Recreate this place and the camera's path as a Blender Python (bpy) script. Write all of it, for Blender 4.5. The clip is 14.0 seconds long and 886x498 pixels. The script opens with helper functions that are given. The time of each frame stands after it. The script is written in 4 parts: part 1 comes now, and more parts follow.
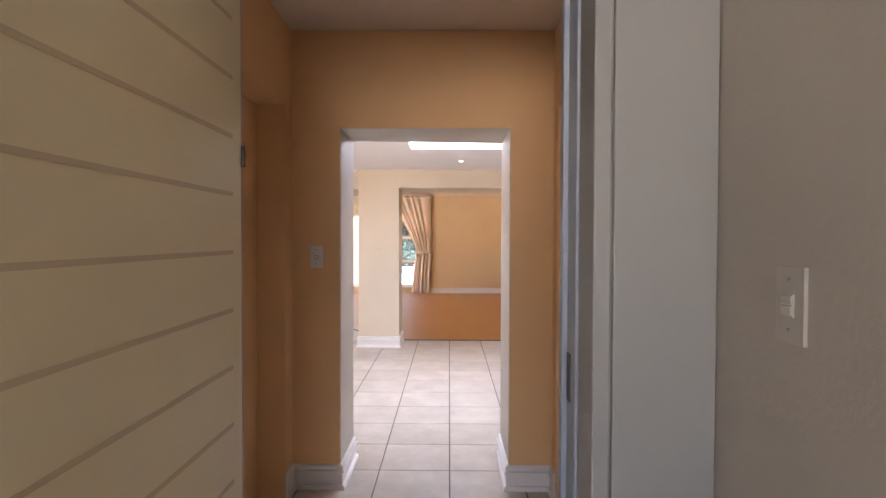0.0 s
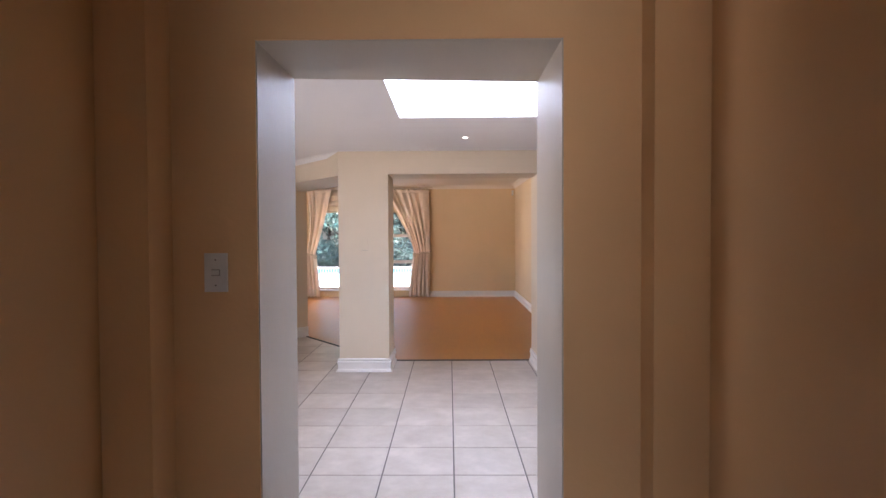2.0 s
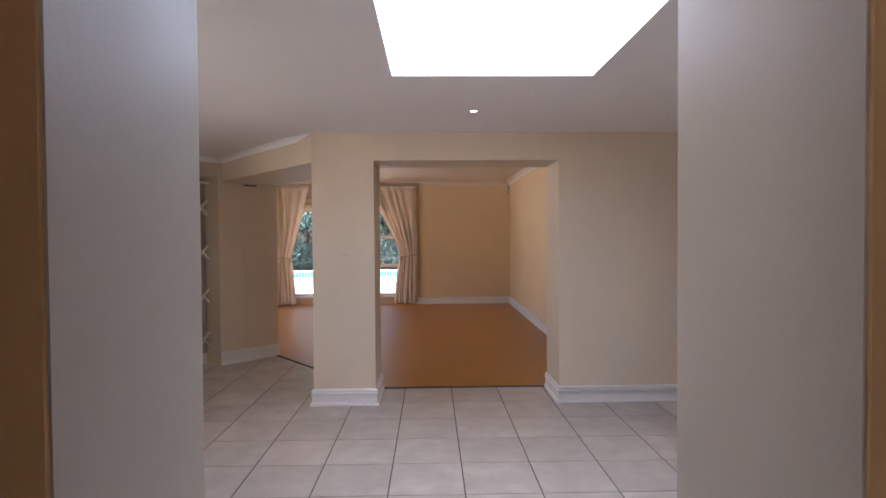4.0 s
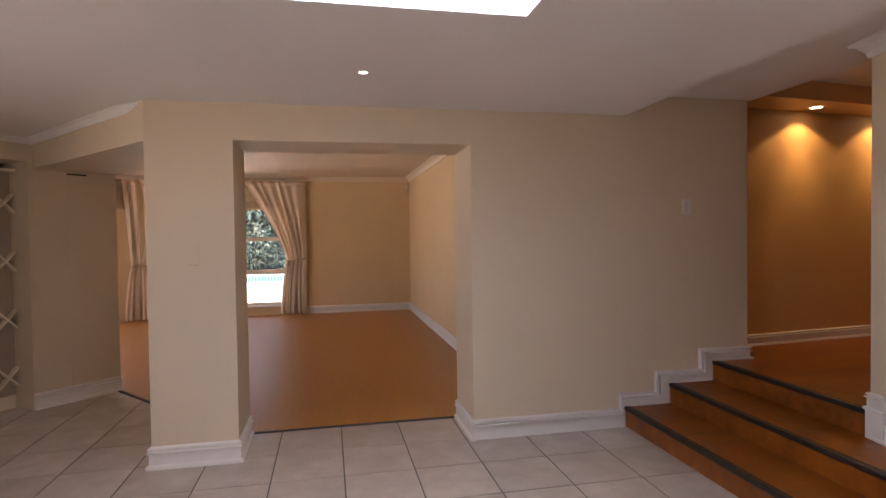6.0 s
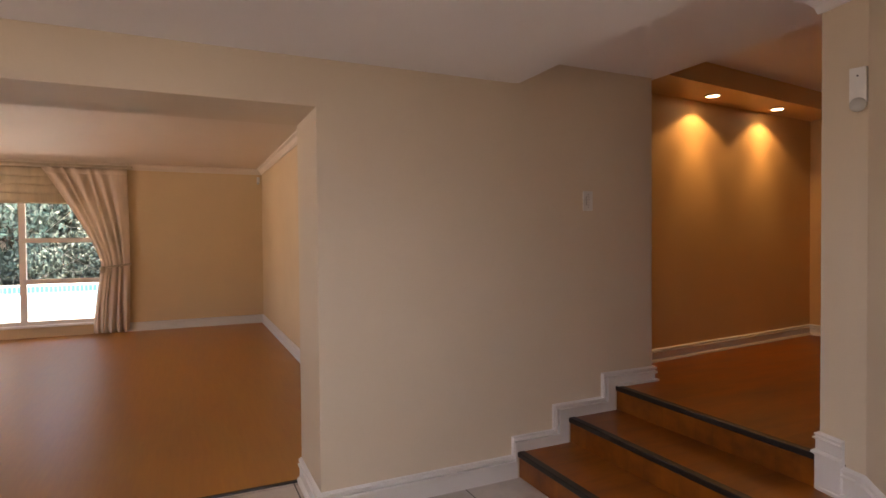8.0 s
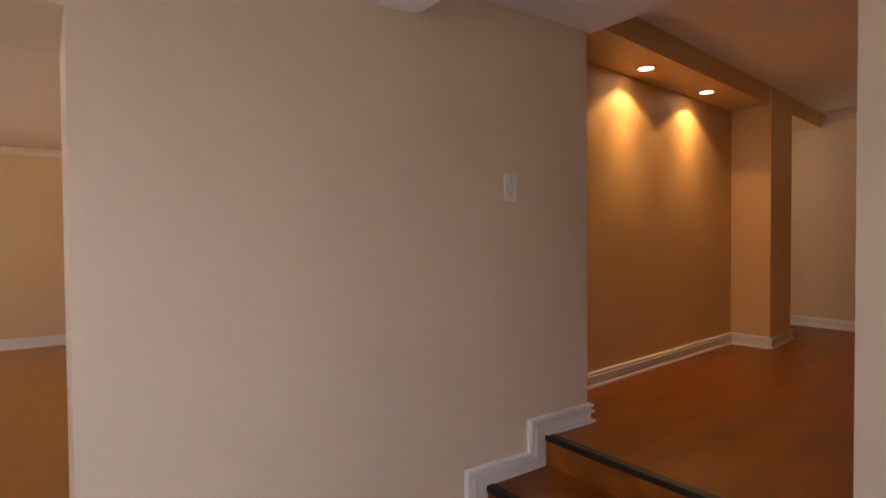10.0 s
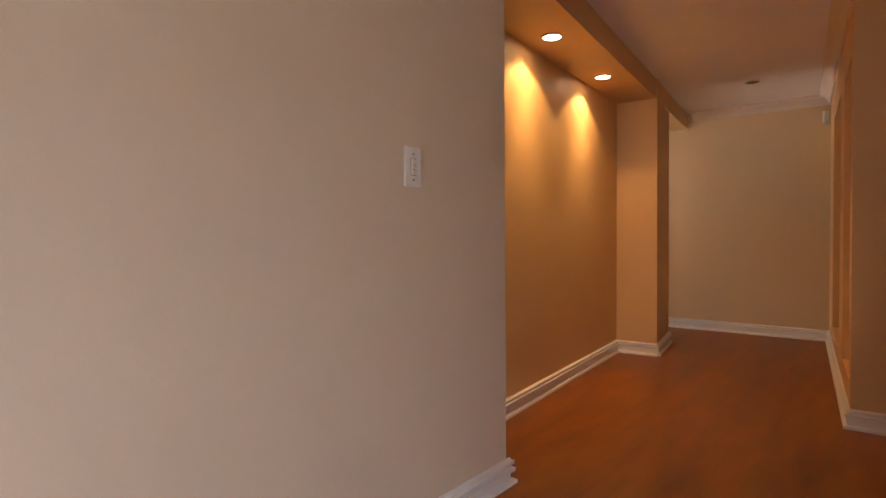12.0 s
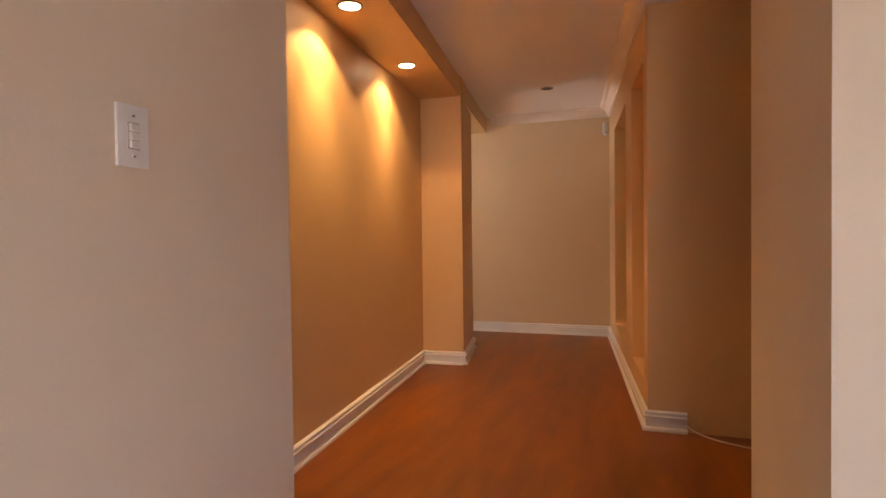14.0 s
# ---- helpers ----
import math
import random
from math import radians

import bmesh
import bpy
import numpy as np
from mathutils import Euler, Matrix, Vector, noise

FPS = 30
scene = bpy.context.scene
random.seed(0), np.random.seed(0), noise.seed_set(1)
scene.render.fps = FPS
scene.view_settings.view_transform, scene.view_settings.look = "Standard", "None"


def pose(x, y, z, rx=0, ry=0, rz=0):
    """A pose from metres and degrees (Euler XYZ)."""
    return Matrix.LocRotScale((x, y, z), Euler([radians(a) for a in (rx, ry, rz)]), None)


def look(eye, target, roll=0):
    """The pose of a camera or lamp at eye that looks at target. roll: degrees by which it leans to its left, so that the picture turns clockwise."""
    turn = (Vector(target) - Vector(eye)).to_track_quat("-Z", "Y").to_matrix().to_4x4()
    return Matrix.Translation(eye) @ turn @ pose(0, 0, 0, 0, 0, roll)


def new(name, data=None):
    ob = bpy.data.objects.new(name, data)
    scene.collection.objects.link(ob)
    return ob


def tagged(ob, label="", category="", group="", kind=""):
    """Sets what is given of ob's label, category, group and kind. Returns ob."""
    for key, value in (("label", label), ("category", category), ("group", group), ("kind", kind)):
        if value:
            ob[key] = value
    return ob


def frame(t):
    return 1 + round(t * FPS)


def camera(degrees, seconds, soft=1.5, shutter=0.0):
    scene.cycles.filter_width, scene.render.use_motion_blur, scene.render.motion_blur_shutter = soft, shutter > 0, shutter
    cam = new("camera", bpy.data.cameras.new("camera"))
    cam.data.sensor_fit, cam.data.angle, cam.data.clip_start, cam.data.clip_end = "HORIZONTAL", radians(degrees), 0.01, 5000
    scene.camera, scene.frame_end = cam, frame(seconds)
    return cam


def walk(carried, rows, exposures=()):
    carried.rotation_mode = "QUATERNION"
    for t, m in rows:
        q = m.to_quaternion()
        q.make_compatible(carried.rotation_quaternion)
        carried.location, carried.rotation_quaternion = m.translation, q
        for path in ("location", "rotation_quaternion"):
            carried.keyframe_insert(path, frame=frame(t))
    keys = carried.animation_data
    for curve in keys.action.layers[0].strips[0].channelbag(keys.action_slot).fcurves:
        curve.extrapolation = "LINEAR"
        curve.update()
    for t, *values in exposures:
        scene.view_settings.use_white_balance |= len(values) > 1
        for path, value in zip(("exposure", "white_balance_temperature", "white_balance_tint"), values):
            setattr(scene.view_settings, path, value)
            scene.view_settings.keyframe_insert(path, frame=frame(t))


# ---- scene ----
# camera and its walk
cam = camera(77.0, 14.0)
PATH = [
    (0, (0.285, 0.611, 1.5), (0.263, 2.61, 1.46), 0.2),
    (0.5, (0.292, 0.955, 1.51), (0.264, 2.955, 1.468), 0.1),
    (1, (0.273, 1.337, 1.514), (0.247, 3.336, 1.467), 0.0),
    (1.5, (0.271, 1.709, 1.5), (0.248, 3.708, 1.453), -0.2),
    (2, (0.271, 2.073, 1.504), (0.248, 4.073, 1.455), -0.3),
    (4.5, (0.083, 3.484, 1.5), (0.189, 5.481, 1.458), -0.5),
    (5, (0.139, 3.735, 1.507), (0.35, 5.723, 1.465), -0.6),
    (5.5, (0.189, 3.974, 1.506), (0.49, 5.951, 1.46), -0.7),
    (6, (0.219, 4.235, 1.515), (0.622, 6.194, 1.468), -0.8),
    (6.5, (0.274, 4.5, 1.495), (0.815, 6.424, 1.449), -0.7),
    (7, (0.395, 4.761, 1.491), (1.053, 6.65, 1.449), -0.6),
    (7.5, (0.509, 5.008, 1.483), (1.259, 6.861, 1.442), -0.6),
    (8, (0.622, 5.279, 1.491), (1.461, 7.094, 1.45), -0.5),
    (10.5, (1.333, 6.411, 1.492), (2.578, 7.976, 1.445), -0.4),
    (11, (1.463, 6.616, 1.501), (2.788, 8.113, 1.453), -0.4),
    (11.5, (1.553, 6.81, 1.506), (2.976, 8.215, 1.457), -0.4),
    (12, (1.658, 6.967, 1.496), (3.211, 8.227, 1.449), -0.4),
    (12.5, (1.807, 7.073, 1.487), (3.47, 8.185, 1.444), -0.4),
    (13, (1.938, 7.126, 1.483), (3.693, 8.084, 1.443), -0.4),
    (13.5, (2.052, 7.183, 1.503), (3.885, 7.982, 1.461), -0.5),
    (14, (2.122, 7.203, 1.503), (4.013, 7.854, 1.461), -0.7),
]
EXPOSURES = [(0, 4.0, 6250, 22), (1.5, 3.8, 5980, 22), (2, 3.55, 5830, 22), (4.3, 2.72, 6050, 22), (4.5, 2.55, 6100, 23), (5, 2.32, 6550, 26), (6.5, 2.95, 6900, 27), (8, 2.85, 7300, 27), (10.5, 3.32, 6700, 26), (12, 3.62, 6700, 26), (14, 4.05, 6550, 26)]
walk(cam, [(t, look(eye, target, roll)) for t, eye, target, roll in PATH], EXPOSURES)

# ---- world, sun, large lights ----
world = bpy.data.worlds.new("world")
scene.world = world
world.use_nodes = True
wn = world.node_tree
sky = wn.nodes.new("ShaderNodeTexSky")
sky.sky_type = "NISHITA"
sky.sun_disc = False
sky.dust_density, sky.air_density = 4.0, 0.8
sky.sun_elevation, sky.sun_rotation = radians(63), radians(92)
wn.links.new(sky.outputs[0], wn.nodes["Background"].inputs[0])
wn.nodes["Background"].inputs[1].default_value = 0.12
sun = new("sun", bpy.data.lights.new("sun", "SUN"))
sun.data.energy, sun.data.angle, sun.data.color = 4.5, radians(0.6), (1.0, 0.95, 0.87)
sun.matrix_world = look((10, 19.7, 20), (0, 20, 0))

SKYLIGHT_GLOW = 1.5
SPOT_WATTS = 2.1
BEAM_WATTS = 2.2
DOWNLIGHT_WATTS = 1.2


# ---- materials ----
def nodes_of(name):
    m = bpy.data.materials.new(name)
    m.use_nodes = True
    nt = m.node_tree
    return m, nt, nt.nodes["Principled BSDF"]


def ramp(nt, source, stops):
    r = nt.nodes.new("ShaderNodeValToRGB")
    els = r.color_ramp.elements
    while len(els) < len(stops):
        els.new(0.5)
    for el, (p, c) in zip(els, stops):
        el.position, el.color = p, (*c, 1)
    nt.links.new(source, r.inputs[0])
    return r.outputs[0]


def noise_of(nt, coords, scale, detail=3.0, rough=0.55):
    n = nt.nodes.new("ShaderNodeTexNoise")
    n.inputs["Scale"].default_value, n.inputs["Detail"].default_value = scale, detail
    n.inputs["Roughness"].default_value = rough
    nt.links.new(coords, n.inputs["Vector"])
    return n.outputs["Fac"]


def stretched(nt, source, scale, rot=(0, 0, 0)):
    m = nt.nodes.new("ShaderNodeMapping")
    m.inputs["Scale"].default_value = scale
    m.inputs["Rotation"].default_value = rot
    nt.links.new(source, m.inputs["Vector"])
    return m.outputs[0]


def bumped(nt, bsdf, height, strength, distance=0.01):
    b = nt.nodes.new("ShaderNodeBump")
    b.inputs["Strength"].default_value, b.inputs["Distance"].default_value = strength, distance
    nt.links.new(height, b.inputs["Height"])
    nt.links.new(b.outputs[0], bsdf.inputs["Normal"])


def shade(c, f):
    return tuple(min(1.0, v * f) for v in c)


def world_coords(nt):
    return nt.nodes.new("ShaderNodeNewGeometry").outputs["Position"]


def paint(name, color, rough=0.6, wear=0.05, bump=0.25, fine=60.0):
    """Painted plaster or wood: broad unevenness, a fine roller texture."""
    m, nt, b = nodes_of(name)
    pos = world_coords(nt)
    broad = noise_of(nt, pos, 0.9, 4)
    col = ramp(nt, broad, [(0.25, shade(color, 1 - wear)), (0.75, shade(color, 1 + wear))])
    nt.links.new(col, b.inputs["Base Color"])
    rr = nt.nodes.new("ShaderNodeMapRange")
    rr.inputs["To Min"].default_value, rr.inputs["To Max"].default_value = rough - 0.06, rough + 0.08
    nt.links.new(noise_of(nt, pos, 6, 3), rr.inputs["Value"])
    nt.links.new(rr.outputs[0], b.inputs["Roughness"])
    add = nt.nodes.new("ShaderNodeMath")
    add.operation = "MULTIPLY_ADD"
    nt.links.new(noise_of(nt, pos, 4, 3), add.inputs[0])
    add.inputs[1].default_value = 2.0
    nt.links.new(noise_of(nt, pos, fine, 2), add.inputs[2])
    bumped(nt, b, add.outputs[0], bump, 0.004)
    return m


def wood(name, light, dark, rough, along, plank=0.19, length=1.28, seam=0.12, fine=16.0, cloudy=0.5, vary=(0.05, 0.1)):
    """Laminate boards: strips along one axis with stretched grain and faint seams."""
    m, nt, b = nodes_of(name)
    pos = world_coords(nt)
    turn = (0, 0, 0) if along == "x" else (0, 0, radians(90))
    base = stretched(nt, pos, (1, 1, 1), turn)
    grain = noise_of(nt, stretched(nt, base, (1.3, fine, fine)), 2.2, 6, 0.6)
    cloud = noise_of(nt, stretched(nt, base, (0.8, 3.0, 3.0)), 1.4, 3)
    brick = nt.nodes.new("ShaderNodeTexBrick")
    nt.links.new(base, brick.inputs["Vector"])
    brick.inputs["Color1"].default_value, brick.inputs["Color2"].default_value = (0.32, 0.32, 0.32, 1), (0.68, 0.68, 0.68, 1)
    brick.inputs["Mortar"].default_value = (0.0, 0.0, 0.0, 1)
    brick.inputs["Scale"].default_value = 1.0
    brick.inputs["Mortar Size"].default_value = 0.0012
    brick.inputs["Brick Width"].default_value, brick.inputs["Row Height"].default_value = length, plank
    m1 = nt.nodes.new("ShaderNodeMix")
    m1.inputs["Factor"].default_value = cloudy
    nt.links.new(grain, m1.inputs["A"])
    nt.links.new(cloud, m1.inputs["B"])
    m2 = nt.nodes.new("ShaderNodeMix")
    m2.inputs["Factor"].default_value = seam
    nt.links.new(m1.outputs["Result"], m2.inputs["A"])
    nt.links.new(brick.outputs["Color"], m2.inputs["B"])
    col = ramp(nt, m2.outputs["Result"], [(0.3, dark), (0.68, light)])
    nt.links.new(col, b.inputs["Base Color"])
    rr = nt.nodes.new("ShaderNodeMapRange")
    rr.inputs["To Min"].default_value, rr.inputs["To Max"].default_value = rough - vary[0], rough + vary[1]
    nt.links.new(cloud, rr.inputs["Value"])
    nt.links.new(rr.outputs[0], b.inputs["Roughness"])
    bumped(nt, b, grain, 0.06, 0.002)
    return m


def tile_material(name, color):
    m, nt, b = nodes_of(name)
    pos = world_coords(nt)
    info = nt.nodes.new("ShaderNodeObjectInfo")
    shift = nt.nodes.new("ShaderNodeVectorMath")
    shift.operation = "MULTIPLY_ADD"
    nt.links.new(info.outputs["Random"], shift.inputs[0])
    shift.inputs[1].default_value = (17.0, 11.0, 5.0)
    nt.links.new(pos, shift.inputs[2])
    mottled = noise_of(nt, shift.outputs[0], 4.5, 5, 0.62)
    col = ramp(nt, mottled, [(0.3, (color[0] * 0.86, color[1] * 0.84, color[2] * 0.81)), (0.52, color), (0.7, (color[0] * 1.16, color[1] * 1.17, color[2] * 1.18))])
    each = nt.nodes.new("ShaderNodeMapRange")
    each.inputs["To Min"].default_value, each.inputs["To Max"].default_value = 0.92, 1.06
    nt.links.new(info.outputs["Random"], each.inputs["Value"])
    hsv = nt.nodes.new("ShaderNodeHueSaturation")
    nt.links.new(each.outputs[0], hsv.inputs["Value"])
    nt.links.new(col, hsv.inputs["Color"])
    nt.links.new(hsv.outputs[0], b.inputs["Base Color"])
    b.inputs["Roughness"].default_value = 0.3
    bumped(nt, b, noise_of(nt, pos, 9, 2), 0.05, 0.003)
    return m


def plain(name, color, rough=0.5, metal=0.0, emit=0.0, tint=None):
    m, nt, b = nodes_of(name)
    col = ramp(nt, noise_of(nt, world_coords(nt), 12, 3), [(0.3, shade(color, 0.94)), (0.7, shade(color, 1.05))])
    nt.links.new(col, b.inputs["Base Color"])
    b.inputs["Roughness"].default_value, b.inputs["Metallic"].default_value = rough, metal
    if emit:
        b.inputs["Emission Color"].default_value = (*(tint or color), 1)
        b.inputs["Emission Strength"].default_value = emit
    return m


def cloth(name, color):
    m, nt, b = nodes_of(name)
    pos = world_coords(nt)
    col = ramp(nt, noise_of(nt, stretched(nt, pos, (6, 6, 1.2)), 1.5, 4), [(0.3, shade(color, 0.86)), (0.7, shade(color, 1.08))])
    nt.links.new(col, b.inputs["Base Color"])
    b.inputs["Roughness"].default_value = 0.75
    b.inputs["Sheen Weight"].default_value = 0.2
    weave = noise_of(nt, stretched(nt, pos, (300, 300, 120)), 1.0, 2)
    bumped(nt, b, weave, 0.2, 0.001)
    tr = nt.nodes.new("ShaderNodeBsdfTranslucent")
    nt.links.new(col, tr.inputs["Color"])
    mx = nt.nodes.new("ShaderNodeMixShader")
    mx.inputs[0].default_value = 0.25
    nt.links.new(b.outputs[0], mx.inputs[1])
    nt.links.new(tr.outputs[0], mx.inputs[2])
    nt.links.new(mx.outputs[0], nt.nodes["Material Output"].inputs["Surface"])
    return m


def glass_material(name):
    m, nt, b = nodes_of(name)
    b.inputs["Base Color"].default_value = (0.98, 1.0, 0.99, 1)
    b.inputs["Roughness"].default_value = 0.01
    b.inputs["Transmission Weight"].default_value = 1.0
    b.inputs["IOR"].default_value = 1.02
    return m


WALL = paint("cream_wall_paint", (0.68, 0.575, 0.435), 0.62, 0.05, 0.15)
# Wall cream again, darkened so the reveals look less lit.
REVEAL = paint("dimmed_cream_reveal", (0.53, 0.475, 0.40), 0.48, 0.04, 0.15)
LIVING_CEILING = paint("cream_ceiling_paint", (0.74, 0.64, 0.52), 0.7, 0.03)
# Cream wall with warm bounced light mixed into its base colour.
LIVING = paint("bounce_warmed_cream_wall", (0.69, 0.52, 0.305), 0.62)
# Peach tone holds the passage's dim, warm light on its plaster.
PASSAGE = paint("warm_lit_passage_paint", (0.78, 0.49, 0.235), 0.6)
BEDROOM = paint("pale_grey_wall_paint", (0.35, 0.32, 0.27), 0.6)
# Orange of the corridor lamps is part of this saturated wall colour.
CORRIDOR = paint("lamp_tinted_wall_paint", (0.69, 0.45, 0.205), 0.5)
CEILING = paint("white_ceiling_paint", (0.85, 0.83, 0.82), 0.7, 0.03)
TRIM = paint("white_gloss_trim", (0.78, 0.76, 0.73), 0.35, 0.04, 0.08)
FRAME = paint("blue_grey_door_frame", (0.25, 0.28, 0.325), 0.38, 0.05, 0.1)
ARCHITRAVE = paint("grey_enamel_architrave", (0.228, 0.226, 0.214), 0.45, 0.05, 0.1)
LEAF = paint("ivory_door_paint", (0.68, 0.57, 0.36), 0.42, 0.04, 0.1)
# Leaf ivory darkened by the shade inside a groove.
GROOVE = paint("shaded_groove_ivory", (0.52, 0.40, 0.25), 0.6, 0.04, 0.1)
# Same tint for the side doors, a step darker as they sit in shade.
SIDE_DOOR = paint("warm_lit_door_paint", (0.70, 0.43, 0.20), 0.5, 0.05, 0.1)
LAMINATE = wood("honey_laminate", (0.48, 0.20, 0.031), (0.39, 0.148, 0.022), 0.305, "y", 0.19, 1.28, 0.03, vary=(0.015, 0.05))
LAMINATE.node_tree.nodes["Principled BSDF"].inputs["Specular IOR Level"].default_value = 1.0
STAIRWOOD = wood("red_brown_laminate", (0.37, 0.108, 0.008), (0.11, 0.026, 0.004), 0.33, "x", 0.12, 0.9, 0.12, 6.0, 0.7)
NOSING = plain("dark_rubber_nosing", (0.016, 0.013, 0.012), 0.5)
TILE = tile_material("glazed_floor_tile", (0.49, 0.43, 0.375))
GROUT = paint("grey_grout", (0.13, 0.12, 0.11), 0.9)
PLASTIC = plain("white_plastic", (0.75, 0.74, 0.70), 0.35)
DARK = plain("dark_metal", (0.03, 0.028, 0.026), 0.45)
BRASS = plain("brushed_metal", (0.5, 0.45, 0.36), 0.35, 0.9)
CHROME = plain("chrome_ring", (0.75, 0.74, 0.72), 0.2, 1.0)
CURTAIN = cloth("striped_beige_curtain", (0.88, 0.74, 0.60))
BLIND = cloth("cream_roman_blind", (0.68, 0.57, 0.42))
TIMBER = wood("pale_timber_frame", (0.85, 0.77, 0.68), (0.76, 0.68, 0.59), 0.45, "x", 0.5, 3.0, 0.0)
GLASS = glass_material("window_glass")
BARS = plain("white_burglar_bars", (0.55, 0.55, 0.53), 0.4)
IVORY = plain("ivory_plastic", (0.37, 0.345, 0.30), 0.4)
SCREW = plain("grey_screw", (0.25, 0.24, 0.22), 0.4, 0.5)
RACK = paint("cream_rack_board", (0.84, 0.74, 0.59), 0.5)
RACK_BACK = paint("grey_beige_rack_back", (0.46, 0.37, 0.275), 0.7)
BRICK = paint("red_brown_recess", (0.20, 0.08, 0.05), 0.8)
DIFFUSER = plain("skylight_diffuser", (0.8, 0.8, 0.8), 0.5, 0.0, SKYLIGHT_GLOW, (0.77, 0.89, 1.03))
LAMPGLASS = plain("warm_lamp_glass", (0.9, 0.8, 0.6), 0.3, 0.0, 2.6, (1.0, 0.76, 0.42))
LAMPGLASS_COOL = plain("bright_lamp_glass", (0.9, 0.88, 0.8), 0.3, 0.0, 2.0, (1.0, 0.93, 0.8))
PAVING = paint("pale_patio_paving", (0.62, 0.58, 0.52), 0.8, 0.08)
POOLTILE = paint("blue_pool_tile", (0.12, 0.26, 0.42), 0.25, 0.2)
POOLWATER = plain("pool_water", (0.25, 0.55, 0.62), 0.35)
LEAVES = paint("garden_leaves", (0.10, 0.13, 0.10), 0.6, 0.4)
BARK = paint("bark", (0.12, 0.09, 0.065), 0.9, 0.3)
RENDERED = paint("garden_wall_render", (0.55, 0.5, 0.42), 0.8, 0.08)
CABLE = plain("white_cable", (0.7, 0.66, 0.58), 0.5)


# ---- building helpers ----
def mesh_object(name, bm, material, parent=None, smooth=False):
    bmesh.ops.recalc_face_normals(bm, faces=bm.faces)
    me = bpy.data.meshes.new(name)
    bm.to_mesh(me)
    bm.free()
    for p in me.polygons:
        p.use_smooth = smooth
    if material:
        me.materials.append(material)
    ob = new(name, me)
    if parent is not None:
        ob.parent = parent
    return ob


def part(name, bm, material, parent, label="", smooth=False):
    ob = mesh_object(name, bm, material, parent, smooth)
    if label:
        ob["label"] = label
    return ob


def setting(name, bm, material, label="", category=""):
    return tagged(mesh_object(name, bm, material), label, category or name.split("_")[0], "", "structure")


def thing(name, label, category, at=(0, 0, 0), turn=0.0, group=""):
    ob = new(name)
    ob.matrix_world = pose(*at, 0, 0, turn)
    return tagged(ob, label, category, group)


def add_box(bm, x0, x1, y0, y1, z0, z1):
    vs = [bm.verts.new((x, y, z)) for z in (z0, z1) for x, y in ((x0, y0), (x1, y0), (x1, y1), (x0, y1))]
    for f in ((3, 2, 1, 0), (4, 5, 6, 7), (0, 1, 5, 4), (1, 2, 6, 5), (2, 3, 7, 6), (3, 0, 4, 7)):
        bm.faces.new([vs[i] for i in f])
    return bm


def box(x0, x1, y0, y1, z0, z1, bevel=0.0, segments=2):
    bm = add_box(bmesh.new(), min(x0, x1), max(x0, x1), min(y0, y1), max(y0, y1), min(z0, z1), max(z0, z1))
    if bevel:
        bmesh.ops.bevel(bm, geom=bm.edges[:], offset=bevel, segments=segments, affect="EDGES", profile=0.5)
    return bm


def prism(points, z0, z1, bm=None):
    """A plan outline raised from z0 to z1."""
    bm = bm or bmesh.new()
    low = [bm.verts.new((x, y, z0)) for x, y in points]
    high = [bm.verts.new((x, y, z1)) for x, y in points]
    bm.faces.new(low[::-1])
    bm.faces.new(high)
    n = len(points)
    for i in range(n):
        bm.faces.new((low[i], low[(i + 1) % n], high[(i + 1) % n], high[i]))
    return bm


def elevation(p0, p1, outline, thick, bm=None):
    """A wall from p0 to p1 with its outline (run, height), extruded to the left of its run by thick."""
    bm = bm or bmesh.new()
    d = (Vector(p1) - Vector(p0)).normalized()
    n = Vector((-d.y, d.x)) * thick
    front, back = [], []
    for s, z in outline:
        q = Vector(p0) + d * s
        front.append(bm.verts.new((q.x, q.y, z)))
        back.append(bm.verts.new((q.x + n.x, q.y + n.y, z)))
    bm.faces.new(front)
    bm.faces.new(back[::-1])
    k = len(outline)
    for i in range(k):
        bm.faces.new((front[i], back[i], back[(i + 1) % k], front[(i + 1) % k]))
    return bm


def pierced(p0, p1, height, s0, s1, z0, z1, thick):
    """A wall from p0 to p1 with one rectangular opening, extruded to the left of its run by thick."""
    bm = bmesh.new()
    d = (Vector(p1) - Vector(p0)).normalized()
    n = Vector((-d.y, d.x)) * thick
    length = (Vector(p1) - Vector(p0)).length
    rings = []
    for off in (Vector((0, 0)), n):
        for pts in (((0, 0), (length, 0), (length, height), (0, height)), ((s0, z0), (s1, z0), (s1, z1), (s0, z1))):
            rings.append([bm.verts.new((*(Vector(p0) + d * s + off), z)) for s, z in pts])
    outer, hole, outer_back, hole_back = rings
    for i in range(4):
        j = (i + 1) % 4
        for a, b in ((outer, hole), (outer_back, hole_back), (outer, outer_back), (hole, hole_back)):
            bm.faces.new((a[i], a[j], b[j], b[i]))
    return bm


def soften(bm, amount=0.02, segments=3, upright_only=False):
    edges = [e for e in bm.edges if len(e.link_faces) == 2 and e.calc_face_angle(0) > 0.5]
    if upright_only:
        edges = [e for e in edges if abs((e.verts[0].co - e.verts[1].co).normalized().z) > 0.9]
    bmesh.ops.bevel(bm, geom=edges, offset=amount, segments=segments, affect="EDGES", profile=0.5)
    return bm


def cylinder(radius, depth, segments=24, top=None):
    bm = bmesh.new()
    bmesh.ops.create_cone(bm, cap_ends=True, segments=segments, radius1=radius, radius2=radius if top is None else top, depth=depth)
    return bm


def moved(bm, m):
    bm.transform(m)
    return bm


